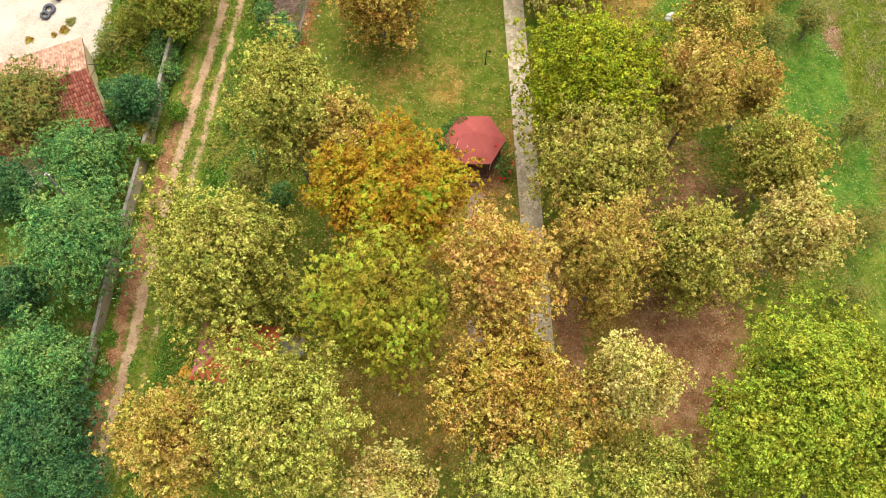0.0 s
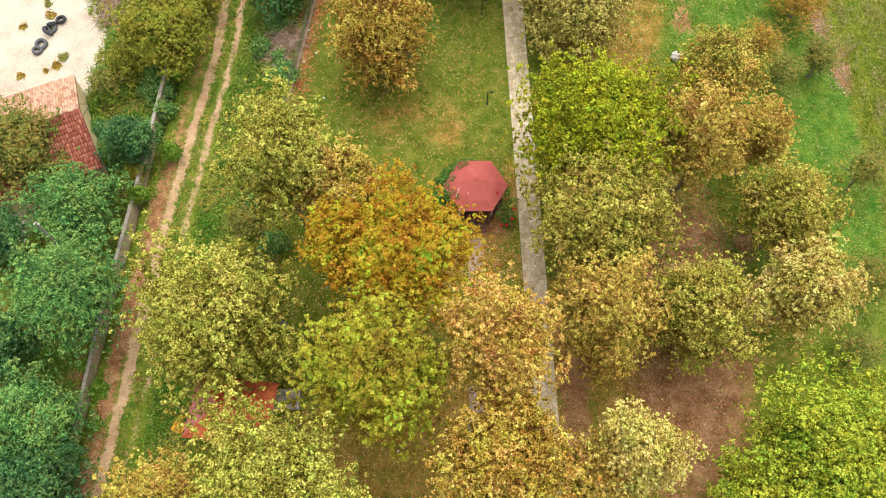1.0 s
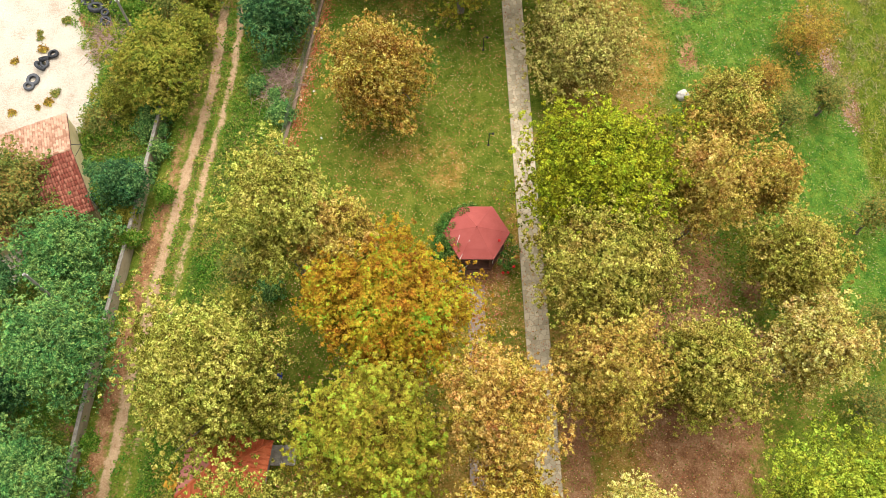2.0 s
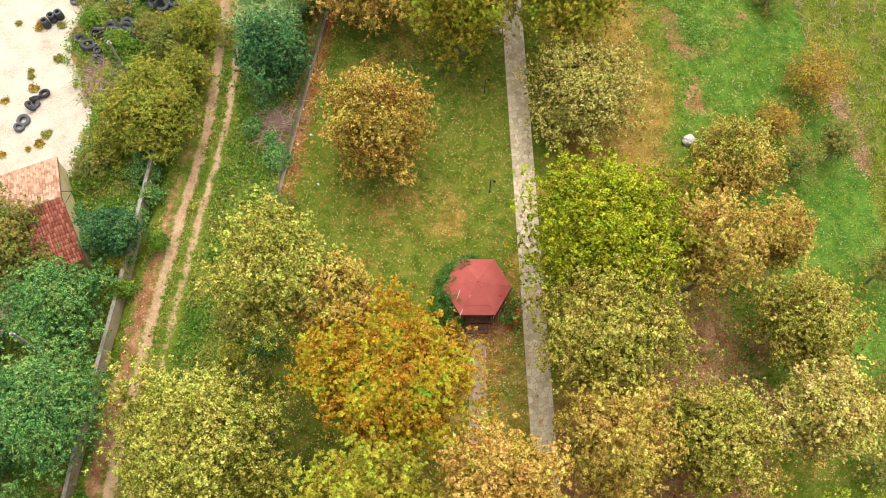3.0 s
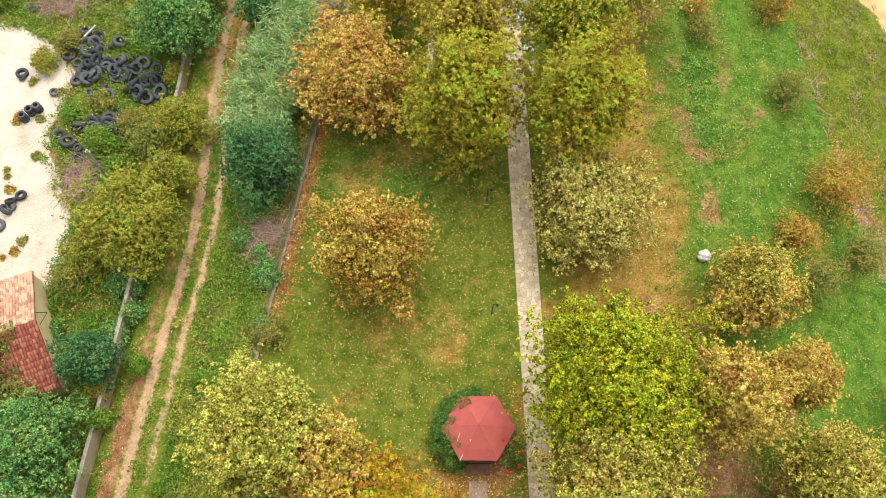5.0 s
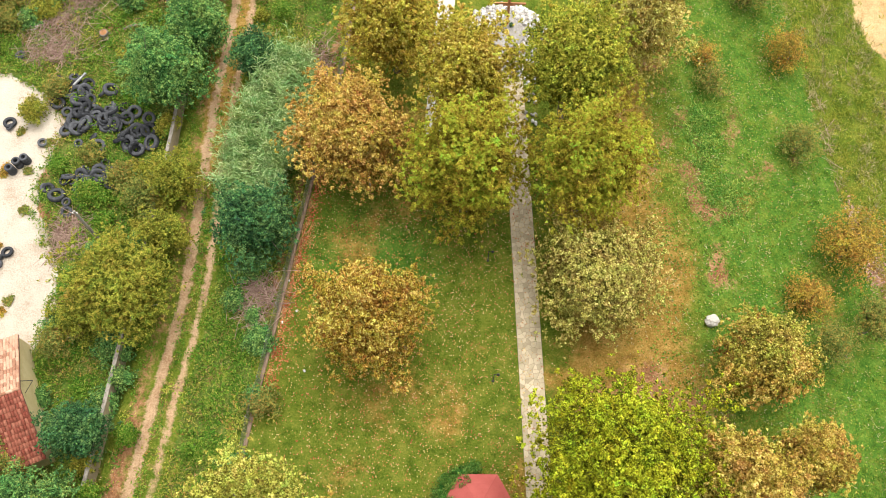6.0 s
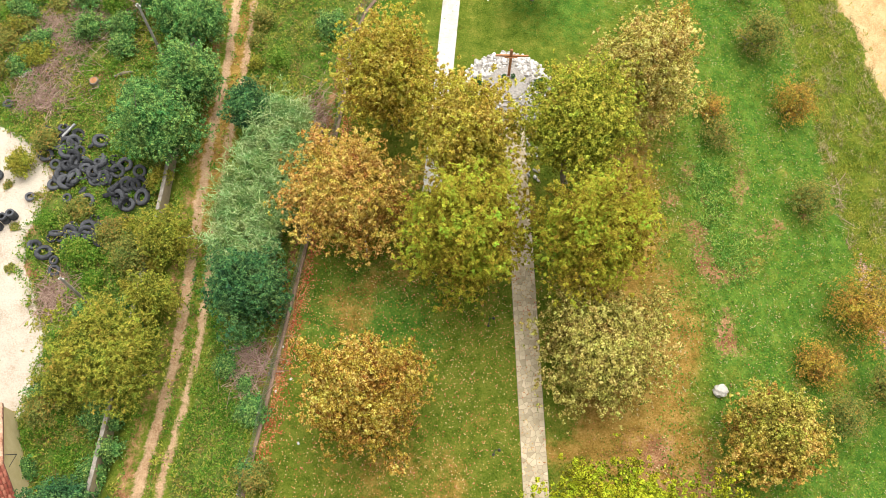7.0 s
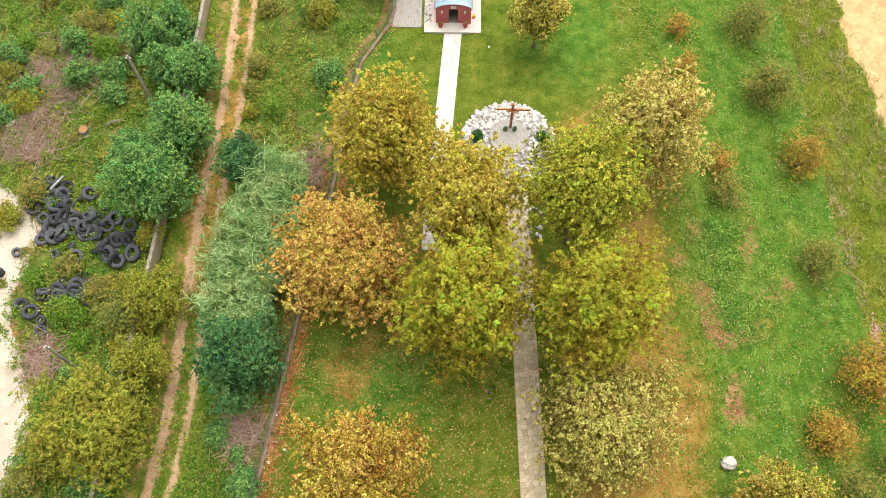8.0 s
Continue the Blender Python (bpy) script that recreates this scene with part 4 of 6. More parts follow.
part("floor", slab6(bmesh.new(), 1.95, -0.2, 0.36), TIMBER, gazebo)
for i in range(6):
    a, b = HEX[i], HEX[(i + 1) % 6]
    bm = bmesh.new()
    rings = [(0.05, 3.30), (1.52, 2.70), (1.525, 2.685), (2.15, 2.40)]
    pts = [(a * r + Vector((0, 0, z)), b * r + Vector((0, 0, z))) for r, z in rings]
    for (p, q), (p2, q2) in zip(pts[:-1], pts[1:]):
        bm.faces.new([bm.verts.new(v) for v in (p, q, q2, p2)])
    bmesh.ops.remove_doubles(bm, verts=bm.verts, dist=0.001)
    bmesh.ops.solidify(bm, geom=bm.faces[:], thickness=0.04)
    part("roof_panel", bm, ROOF_FELT, gazebo)
    e = bmesh.new()
    rod(e, a * 2.13 + Vector((0, 0, 2.35)), b * 2.13 + Vector((0, 0, 2.35)), 0.05, sides=6)
    part("fascia", e, TIMBER, gazebo)
    part("post", rod(bmesh.new(), a * 1.82 + Vector((0, 0, 0.3)), a * 1.82 + Vector((0, 0, 2.5)), 0.055, sides=8), TIMBER, gazebo)
    part("hip_cap", rod(bmesh.new(), a * 0.04 + Vector((0, 0, 3.31)), a * 1.53 + Vector((0, 0, 2.695)), 0.045, sides=6), ROOF_FELT, gazebo)
    part("hip_cap", rod(bmesh.new(), a * 1.53 + Vector((0, 0, 2.695)), a * 2.15 + Vector((0, 0, 2.40)), 0.045, sides=6), ROOF_FELT, gazebo)
    if i == 4:
        part("hip_strip", rod(bmesh.new(), a * 0.9 + Vector((0, 0, 2.99)), a * 2.19 + Vector((0, 0, 2.43)), 0.016, sides=5), WHITE_TRIM, gazebo, "white hip strip")
        m = Vector((math.cos(radians(205)), math.sin(radians(205)), 0))
        part("hip_strip", rod(bmesh.new(), m * 1.15 + Vector((0, 0.25, 2.86)), m * 1.42 + Vector((0, -0.35, 2.66)), 0.014, sides=5), WHITE_TRIM, gazebo, "white strip lying on the roof")
    if i != 4:
        bm = bmesh.new()
        for h in (0.55, 0.95, 1.2):
            rod(bm, a * 1.8 + Vector((0, 0, h)), b * 1.8 + Vector((0, 0, h)), 0.03, sides=5)
        for t in np.linspace(0.1, 0.9, 9):
            p = a.lerp(b, t) * 1.8
            rod(bm, p + Vector((0, 0, 0.36)), p + Vector((0, 0, 1.2)), 0.018, sides=4)
        part("railing", bm, TIMBER, gazebo)
        m = (a + b).normalized()
        bench = bmesh.new()
        box(bench, -0.75, 0.75, -0.2, 0.2, 0.72, 0.78, 0.01, Matrix.Translation(m * 1.3) @ Matrix.Rotation(math.atan2(m.y, m.x) - math.pi / 2, 4, 'Z'))
        part("bench_board", bench, TIMBER, gazebo)
part("roof_cap", rod(bmesh.new(), (0, 0, 3.24), (0, 0, 3.42), 0.11, 0.03, 8), ROOF_FELT, gazebo)
for k in (3, 5):
    part("front_strut", rod(bmesh.new(), HEX[4 if k == 3 else 5] * 2.14 + Vector((0, 0, 2.4)), HEX[4 if k == 3 else 5] * 2.05 + Vector((0, 0, 1.5)), 0.025, sides=5), WHITE_TRIM, gazebo, "pale strut")
for i in range(2):
    part("step", one_box(-0.75, 0.75, -2.05 - 0.26 * i, -1.72 - 0.26 * i, -0.1, 0.24 - 0.12 * i, 0.012), TIMBER, gazebo, "dark timber step")


def leafy(name, spots, tone, label, category, leaf, kind=""):
    """A low plant from (x, y, z, radius, count) tufts, one leafy mesh with a few stems under it."""
    x0, y0 = spots[0][0], spots[0][1]
    base = thing(name, pose(x0, y0, z_at(x0, y0)), label, category, kind=kind)
    ats, faces_to = [], []
    stems = bmesh.new()
    for x, y, z, r, n in spots:
        d = unit(rng.normal(size=(n, 3)) + np.array([0, 0, 0.4]))
        ats.append(np.array([x - x0, y - y0, z]) + d * (r * rng.uniform(0.5, 1.05, n))[:, None])
        faces_to.append(d + rng.normal(0, 0.4, (n, 3)))
        rod(stems, (x - x0, y - y0, -0.05 if z < 1.9 else z - 0.2), (x - x0, y - y0, max(z, 0.1)), 0.02, 0.01, 5)
    at = np.concatenate(ats)
    at[:, 2] = np.maximum(at[:, 2], 0.04)
    v, f = leaves(at, np.concatenate(faces_to), leaf[0] * rng.uniform(0.7, 1.3, len(at)), leaf[1])
    link_mesh("foliage", mesh_of("foliage", v, f), LEAF[tone], base)
    part("stems", stems, BARK, base)
    return base


vine_spots = []
for a in np.linspace(95, 238, 17):
    rr = 2.35 + 0.2 * math.sin(a)
    vine_spots.append((1.97 + rr * math.cos(radians(a)), 30.1 + rr * math.sin(radians(a)), 0.55 + 0.5 * abs(math.sin(a * 0.13)), 0.55, 620))
for a in (120, 150, 172, 200, 225):
    vine_spots.append((1.97 + 2.0 * math.cos(radians(a)), 30.1 + 2.0 * math.sin(radians(a)), 2.05, 0.34, 130))
for a in np.linspace(112, 222, 14):
    for rr, z in ((2.12, 2.40), (1.85, 2.58), (1.55, 2.72)):
        if rng.uniform() < (0.9 if rr > 2 else 0.6 if rr > 1.7 else 0.35):
            vine_spots.append((1.97 + rr * math.cos(radians(a)), 30.1 + rr * math.sin(radians(a)), z, 0.20, 26 if rr < 2 else 45))
leafy("climbing_plant", vine_spots, "creeper", "dark green creeper climbing over the gazebo railing", "climber", (0.10, 0.075))
rose_spots = [(4.25, 28.7, 0.9, 0.5, 160), (4.0, 28.3, 0.7, 0.4, 120), (4.5, 29.4, 1.3, 0.45, 130), (3.8, 28.9, 1.8, 0.35, 80), (4.1, 30.0, 1.8, 0.35, 90), (3.5, 28.2, 2.0, 0.25, 40)]
rose = leafy("rose_bush", rose_spots, "creeper", "straggly rose bush with a few red flowers", "shrub", (0.13, 0.09))
for x, y, z in ((-0.85, 0.6, 2.95), (-0.55, -0.95, 1.3), (0.15, -0.6, 1.5), (-0.2, -0.8, 1.0), (0.3, 0.1, 1.55)):
    d = unit(rng.normal(size=(22, 3)) + np.array([0, 0, 0.5]))
    v, f = leaves(np.array([x, y, z]) + d * 0.08, d, 0.12, 0.11)
    link_mesh("flower", mesh_of("flower", v, f), PETAL, rose, "red rose flower")


# ---- garden lamps ----
def garden_lamp(x, y):
    lamp = thing("garden_lamp", pose(x, y, z_at(x, y)), "slim black garden lamp post standing on the lawn", "lamp", "garden lamps")
    part("base", rod(bmesh.new(), (0, 0, -0.05), (0, 0, 0.06), 0.10, 0.08, 10), BLACK_PAINT, lamp)
    part("pole", rod(bmesh.new(), (0, 0, 0.05), (0, 0, 1.55), 0.035, 0.028, 8), BLACK_PAINT, lamp)
    part("arm", rod(bmesh.new(), (0, 0, 1.52), (0.26, 0, 1.60), 0.022, sides=6), BLACK_PAINT, lamp)
    part("shade", rod(bmesh.new(), (0.26, 0, 1.50), (0.26, 0, 1.62), 0.10, 0.04, 10), BLACK_PAINT, lamp)


garden_lamp(3.0, 38.1)
garden_lamp(2.75, 46.3)

# ---- stone mound with the cross ----
mound = thing("stone_mound", pose(4.2, 64.3, 0), "round mound of loose white stones with steps and a paved top", "mound")


def lathe(bm, profile, sides=24):
    rings = [[bm.verts.new((r * math.cos(2 * math.pi * k / sides), r * math.sin(2 * math.pi * k / sides), z)) for k in range(sides)] for r, z in profile]
    for a, b in zip(rings[:-1], rings[1:]):
        for k in range(sides):
            bm.faces.new((a[k], a[(k + 1) % sides], b[(k + 1) % sides], b[k]))
    return rings


PEBBLE = plain("set_pebbles", (0.17, 0.15, 0.13), (0.48, 0.45, 0.41), 12, 30, 0.85, bump=0.8)
bm = bmesh.new()
rings = lathe(bm, [(3.35, -0.2), (3.3, 0.10), (2.5, 0.55), (1.5, 0.85), (0.2, 0.90)], 30)
bm.faces.new(rings[-1])
part("core", bm, PEBBLE, mound, "rubble core")
bm = bmesh.new()
rings = lathe(bm, [(1.40, 0.6), (1.40, 1.0), (1.35, 1.04), (0.9, 1.045), (0.02, 1.05)], 30)
bm.faces.new(rings[-1])
part("paved_top", bm, PEBBLE, mound, "round top of set grey pebbles")
for i in range(6):
    part("step", one_box(-0.50, 0.56, -1.45 - 0.37 * i, -1.03 - 0.37 * i, 0.0, 0.98 - 0.16 * i, 0.015), WHITE_PAVING, mound, "white stone step")


def boulder(seed, sides=2):
    bm = bmesh.new()
    bmesh.ops.create_icosphere(bm, subdivisions=1, radius=1.0)
    r = random.Random(seed)
    for v in bm.verts:
        v.co *= r.uniform(0.72, 1.15)
    me = bpy.data.meshes.new("stone")
    bm.to_mesh(me)
    bm.free()
    me.materials.append(WHITE_STONE)
    return me


STONES = [boulder(k) for k in range(8)]
pick = random.Random(5)


def stone(x, y, z, s, parent, name="stone"):
    ob = new(name, pick.choice(STONES))
    ob.parent = parent
    ob.matrix_basis = pose(x, y, z, pick.uniform(0, 360), pick.uniform(0, 360), pick.uniform(0, 360)) @ Matrix.Diagonal((s, s * pick.uniform(0.7, 1.0), s * pick.uniform(0.5, 0.8), 1))
    return ob


count = 0
while count < 290:
    a, rr = pick.uniform(0, 2 * math.pi), 3.3 * math.sqrt(pick.uniform(0.16, 1))
    x, y = rr * math.cos(a), rr * math.sin(a)
    if rr < 1.45 or (-0.6 < x < 0.66 and y < 0):
        continue
    z = float(np.interp(rr, [1.5, 2.5, 3.35], [0.86, 0.57, 0.12]))
    stone(x, y, z, pick.uniform(0.16, 0.28), mound)
    count += 1

small = []
for _ in range(620):
    a, rr = pick.uniform(0, 2 * math.pi), 3.4 * math.sqrt(pick.uniform(0.17, 1))
    x, y = rr * math.cos(a), rr * math.sin(a)
    if rr < 1.42 or (-0.58 < x < 0.64 and y < 0):
        continue
    k = pick.choice(STONES)
    z = float(np.interp(rr, [1.5, 2.5, 3.35], [0.90, 0.62, 0.14]))
    at = np.array(pose(x, y, z, pick.uniform(0, 360), pick.uniform(0, 360), 0) @ Matrix.Diagonal((1, 0.85, 0.7, 1)))
    co = np.array([v.co[:] for v in k.vertices]) * pick.uniform(0.09, 0.17)
    small.append((co @ at[:3, :3].T + at[:3, 3], np.array([p.vertices[:] for p in k.polygons])))
v, f = joined(small)
pebbles = link_mesh("small_stones", mesh_of("small_stones", v, f), WHITE_STONE, mound)
pebbles["kind"] = "stuff"

# loose white stones beside the walk below the mound
border = thing("stone_border", pose(4.5, 57.0, 0), "border of loose white stones along the walk", "stones")
for i in range(210):
    y = pick.uniform(-5.5, 4.6)
    x = (pick.uniform(-0.85, -0.05) if i % 3 or y < 0 else pick.uniform(1.6, 2.4)) - 0.5 + 0.033 * -y
    stone(x, y, 0.08, pick.uniform(0.12, 0.24), border)

cross = thing("wooden_cross", pose(4.3, 65.0, 1.04), "tall brown wooden cross with a small carved figure", "cross")
part("upright", one_box(-0.09, 0.09, -0.07, 0.07, 0, 3.0, 0.012), CROSS_WOOD, cross)
part("crossbeam", one_box(-1.15, 1.15, -0.055, 0.055, 2.25, 2.41, 0.012, pose(0, -0.02, 0, 0, 1.5, 0)), CROSS_WOOD, cross)
bm = bmesh.new()
box(bm, -0.09, 0.09, -0.19, -0.08, 1.55, 2.25, 0.04)
box(bm, -0.45, 0.45, -0.15, -0.08, 2.20, 2.29, 0.03)
box(bm, -0.07, 0.07, -0.17, -0.08, 1.0, 1.55, 0.03)
part("figure", bm, CROSS_WOOD, cross)
for x in (-0.35, 0.3):
    leafy("flower_tuft", [(4.3 + x, 64.8, 1.18, 0.2, 90)], "teal", "small green plant at the foot of the cross", "plant", (0.12, 0.06))
for x in (2.0, 6.55):
    leafy("round_bush", [(x, 64.35, 0.75, 0.55, 900), (x, 64.35, 0.65, 0.35, 200)], "hedge", "clipped round dark green bush among white stones", "bush", (0.12, 0.08))

# ---- chapel ----
platform = link_mesh("platform", bpy.data.meshes.new("platform"), WHITE_PAVING, at=pose(0.15, 73.8, 0))
bm = box(box(bmesh.new(), -2.15, 2.15, 0, 7.2, -0.3, 0.16, 0.02), -1.35, 1.2, -0.05, 0.85, 0.0, 0.24, 0.02)
bm.to_mesh(platform.data)
bm.free()
tagged(platform, "white concrete terrace round the small chapel", "terrace", kind="structure")
chapel = thing("chapel", pose(0.2, 74.6, 0.16), "tiny red chapel with an arched blue-grey metal roof", "chapel")
W, SPR, RISE, DEEP = 1.32, 1.62, 0.58, 4.4


def arch_outline(w, spring, rise, n=14):
    return [(w * math.cos(math.pi * k / n), spring + rise * math.sin(math.pi * k / n)) for k in range(n + 1)]


def extrude_outline(outline, y0, y1):
    bm = bmesh.new()
    a, b = [bm.verts.new((x, y0, z)) for x, z in outline], [bm.verts.new((x, y1, z)) for x, z in outline]
    bm.faces.new(a)
    bm.faces.new(b[::-1])
    for i in range(len(outline)):
        k = (i + 1) % len(outline)
        bm.faces.new((a[k], a[i], b[i], b[k]))
    bmesh.ops.recalc_face_normals(bm, faces=bm.faces[:])
    return bm


door_w, door_h = 0.35, 1.62
front = [(W, 0), *arch_outline(W, SPR, RISE), (-W, 0), (-door_w, 0), (-door_w, door_h), (door_w, door_h), (door_w, 0)]
part("front_wall", extrude_outline(front, 0, 0.22), CHAPEL_RED, chapel)
part("rear_wall", extrude_outline([(W, 0), *arch_outline(W, SPR, RISE), (-W, 0)], DEEP - 0.2, DEEP), CHAPEL_RED, chapel)
for s in (-1, 1):
    part("side_wall", one_box(min(s * W, s * (W - 0.2)), max(s * W, s * (W - 0.2)), 0.222, DEEP - 0.202, 0, SPR), CHAPEL_RED, chapel)
outer, inner = arch_outline(W + 0.10, SPR - 0.02, RISE + 0.10), arch_outline(W + 0.04, SPR - 0.02, RISE + 0.05)
part("roof", extrude_outline(outer + inner[::-1], -0.06, DEEP + 0.08), CHAPEL_ROOF, chapel, "curved blue-grey metal roof")
for y in np.arange(0.35, DEEP, 0.55):
    part("roof_seam", extrude_outline(arch_outline(W + 0.125, SPR - 0.02, RISE + 0.125) + outer[::-1], y, y + 0.04), CHAPEL_ROOF, chapel)
part("floor_slab", one_box(-W + 0.21, W - 0.21, 0.03, DEEP - 0.21, -0.02, 0.03), CONCRETE, chapel)
part("icon_stand", box(box(bmesh.new(), -0.12, 0.12, 1.5, 1.7, 0.03, 1.0, 0.01), -0.2, 0.2, 1.45, 1.75, 1.0, 1.05, 0.01), WHITE_TRIM, chapel)
for s in (-1, 1):
    d = part("door_leaf", one_box(0, 0.36, -0.02, 0.02, 0.04, door_h - 0.03, 0.006, pose(s * door_w, 0.25, 0, 0, 0, 90 - s * 8)), BLACK_PAINT, chapel, "dark open iron door leaf")
    niche = part("niche", one_box(s * 0.86 - 0.08, s * 0.86 + 0.08, -0.03, 0.02, 1.18, 1.48, 0.01), WHITE_TRIM, chapel, "small pale wall plaque")
part("lintel", one_box(-0.2, 0.2, -0.03, 0.02, 1.72, 1.98, 0.02), WHITE_TRIM, chapel, "pale plaque over the door")
for x in (-0.75, 1.12):
    pot = thing("flowerpot", pose(x, 74.25, 0.24), "square red flowerpot in front of the chapel", "flowerpot", "chapel flowerpots")
    part("pot", rod(bmesh.new(), (0, 0, 0), (0, 0, 0.36), 0.13, 0.2, 8), CLAY, pot)
    d = unit(rng.normal(size=(70, 3)) + np.array([0, 0, 0.8]))
    v, f = leaves(np.array([0, 0, 0.42]) + d * 0.16, d, 0.1, 0.07)
    link_mesh("plant", mesh_of("plant", v, f), LEAF["russet"], pot)
rubble = thing("rubble_heap", pose(-1.7, 75.6, 0.16), "heap of grey broken stones on the terrace", "rubble")
for i in range(40):
    stone(pick.uniform(-0.22, 0.22), pick.uniform(-0.9, 2.0), 0.06, pick.uniform(0.08, 0.16), rubble)
pad = link_mesh("stone_pad", bpy.data.meshes.new("stone_pad"), PEBBLE, at=pose(-3.4, 75.2, 0))
bm = one_box(-1.0, 1.2, -0.9, 3.0, -0.2, 0.06, 0.02)
bm.to_mesh(pad.data)
bm.free()
tagged(pad, "rough grey stone paving beside the terrace", "paving", kind="structure")
can = thing("watering_can", pose(1.75, 75.2, 0.16), "yellow plastic can on the terrace", "can")
part("body", rod(bmesh.new(), (0, 0, 0), (0, 0, 0.28), 0.12, 0.10, 10), TARP, can)
part("spout", rod(bmesh.new(), (0.1, 0, 0.08), (0.28, 0, 0.3), 0.02, 0.015, 6), TARP, can)

# ---- tiled house ----
house = thing("house", pose(-26.1, 36.95, -2.2, 0, 0, 203.2), "low yellow house with an old clay tile roof", "house")
HALF, EAVE, RIDGE, LONG = 4.15, 1.85, 3.45, 10.0
gable = [(HALF, -0.2), (HALF, EAVE - 0.1), (0, RIDGE - 0.12), (-HALF, EAVE - 0.1), (-HALF, -0.2)]


def gable_wall(x0, x1):
    bm = extrude_outline(gable, x0, x1)
    bmesh.ops.transform(bm, matrix=Matrix(((0, 1, 0, 0), (1, 0, 0, 0), (0, 0, 1, 0), (0, 0, 0, 1))), verts=bm.verts[:])
    bmesh.ops.recalc_face_normals(bm, faces=bm.faces[:])
    return bm


part("gable_wall", gable_wall(0, 0.3), YELLOW_RENDER, house)
part("gable_wall", gable_wall(LONG - 0.3, LONG), YELLOW_RENDER, house)
for s in (-1, 1):
    part("long_wall", one_box(0.302, LONG - 0.302, min(s * HALF, s * (HALF - 0.3)), max(s * HALF, s * (HALF - 0.3)), -0.2, EAVE - 0.12), YELLOW_RENDER, house)
win = part("window", one_box(-0.03, 0.03, 2.75, 3.35, 0.75, 1.45, 0.01), DARK, house, "small dark gable window")
part("frame", box(box(bmesh.new(), -0.06, -0.031, 2.68, 2.75, 0.68, 1.52), -0.06, -0.031, 3.35, 3.42, 0.68, 1.52), WHITE_TRIM, win, "pale window frame")
bm = rod(rod(bmesh.new(), (0.1, -0.6, 3.2), (-0.75, -0.35, 3.0), 0.025, sides=5), (-0.75, -0.35, 3.0), (-0.02, 0.1, 2.6), 0.02, sides=5)
part("bracket", bm, BLACK_PAINT, house, "black iron bracket on the gable")
slope = math.atan2(RIDGE - EAVE, HALF)
for s in (-1, 1):
    turn = Matrix.Translation((0, 0, RIDGE)) @ Matrix.Rotation(-s * slope, 4, 'X')
    run = HALF / math.cos(slope) + 0.15
    part("roof_deck", one_box(-0.1, LONG + 0.1, min(0, s * run), max(0, s * run), -0.10, -0.03, 0, turn), TIMBER, house)


def tile_mesh(name):
    """A curved pan tile, 0.2 by 0.42 m, its upper end tucked under the next course."""
    vs, fs = [], []
    prof = [(-0.098, 0.0), (-0.06, 0.05), (0.0, 0.07), (0.06, 0.05), (0.098, 0.0)]
    for y, lift in ((0.0, 0.0), (0.42, 0.045)):
        vs += [(x, y, z + lift) for x, z in prof]
    vs += [(x, 0.42, z + 0.045 - 0.022) for x, z in prof]
    for i in range(4):
        fs.append((i, i + 1, i + 6, i + 5))
        fs.append((i + 5, i + 6, i + 11, i + 10))
    return mesh_of(name, vs, fs)


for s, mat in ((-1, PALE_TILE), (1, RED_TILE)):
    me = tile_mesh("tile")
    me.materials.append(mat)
    v0 = np.array([v.co[:] for v in me.vertices])
    f0 = np.array([p.vertices[:] for p in me.polygons])
    rest = []
    turn = Matrix.Translation((0, 0, RIDGE)) @ Matrix.Rotation(-s * slope, 4, 'X')
    rr = random.Random(3 + s)
    for col in range(51):
        for row in range(13):
            lay = turn @ pose(0.02 + 0.196 * col + rr.uniform(-0.012, 0.012), s * (0.05 + 0.345 * row + rr.uniform(-0.015, 0.015)), rr.uniform(-0.03, 0.0), 0, 0, (180 if s < 0 else 0) + rr.uniform(-3, 3))
            if col < 11:
                ob = new("roof_tile", me)
                ob.parent = house
                ob.matrix_basis = lay
            else:
                m = np.array(lay)
                rest.append((v0 @ m[:3, :3].T + m[:3, 3], f0))
    v, f = joined(rest)
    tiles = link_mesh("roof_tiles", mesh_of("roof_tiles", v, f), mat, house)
    tiles["kind"] = "stuff"
for i in range(26):
    bm = bmesh.new()
    rod(bm, (0.38 * i - 0.05, 0, RIDGE + 0.0), (0.38 * i + 0.36, 0, RIDGE + 0.02), 0.12, 0.10, 8)
    part("ridge_tile", bm, PALE_TILE, house)

# ---- red-roofed shed ----
shed = thing("shed", pose(-12.75, 15.1, z_at(-12.75, 15.1), 0, 0, -7), "small shed with a ribbed red hipped roof", "shed")
SZ = 2.3 - z_at(-12.75, 15.1)
part("walls", one_box(-2.05, 2.05, -1.5, 1.5, -1.2, SZ - 0.05, 0.02), CONCRETE, shed)
EV = {"sw": (-2.45, -1.9), "se": (2.45, -1.9), "ne": (2.45, 1.9), "nw": (-2.45, 1.9)}
RA, RB = Vector((-0.5, 0, SZ + 1.0)), Vector((0.5, 0, SZ + 1.0))


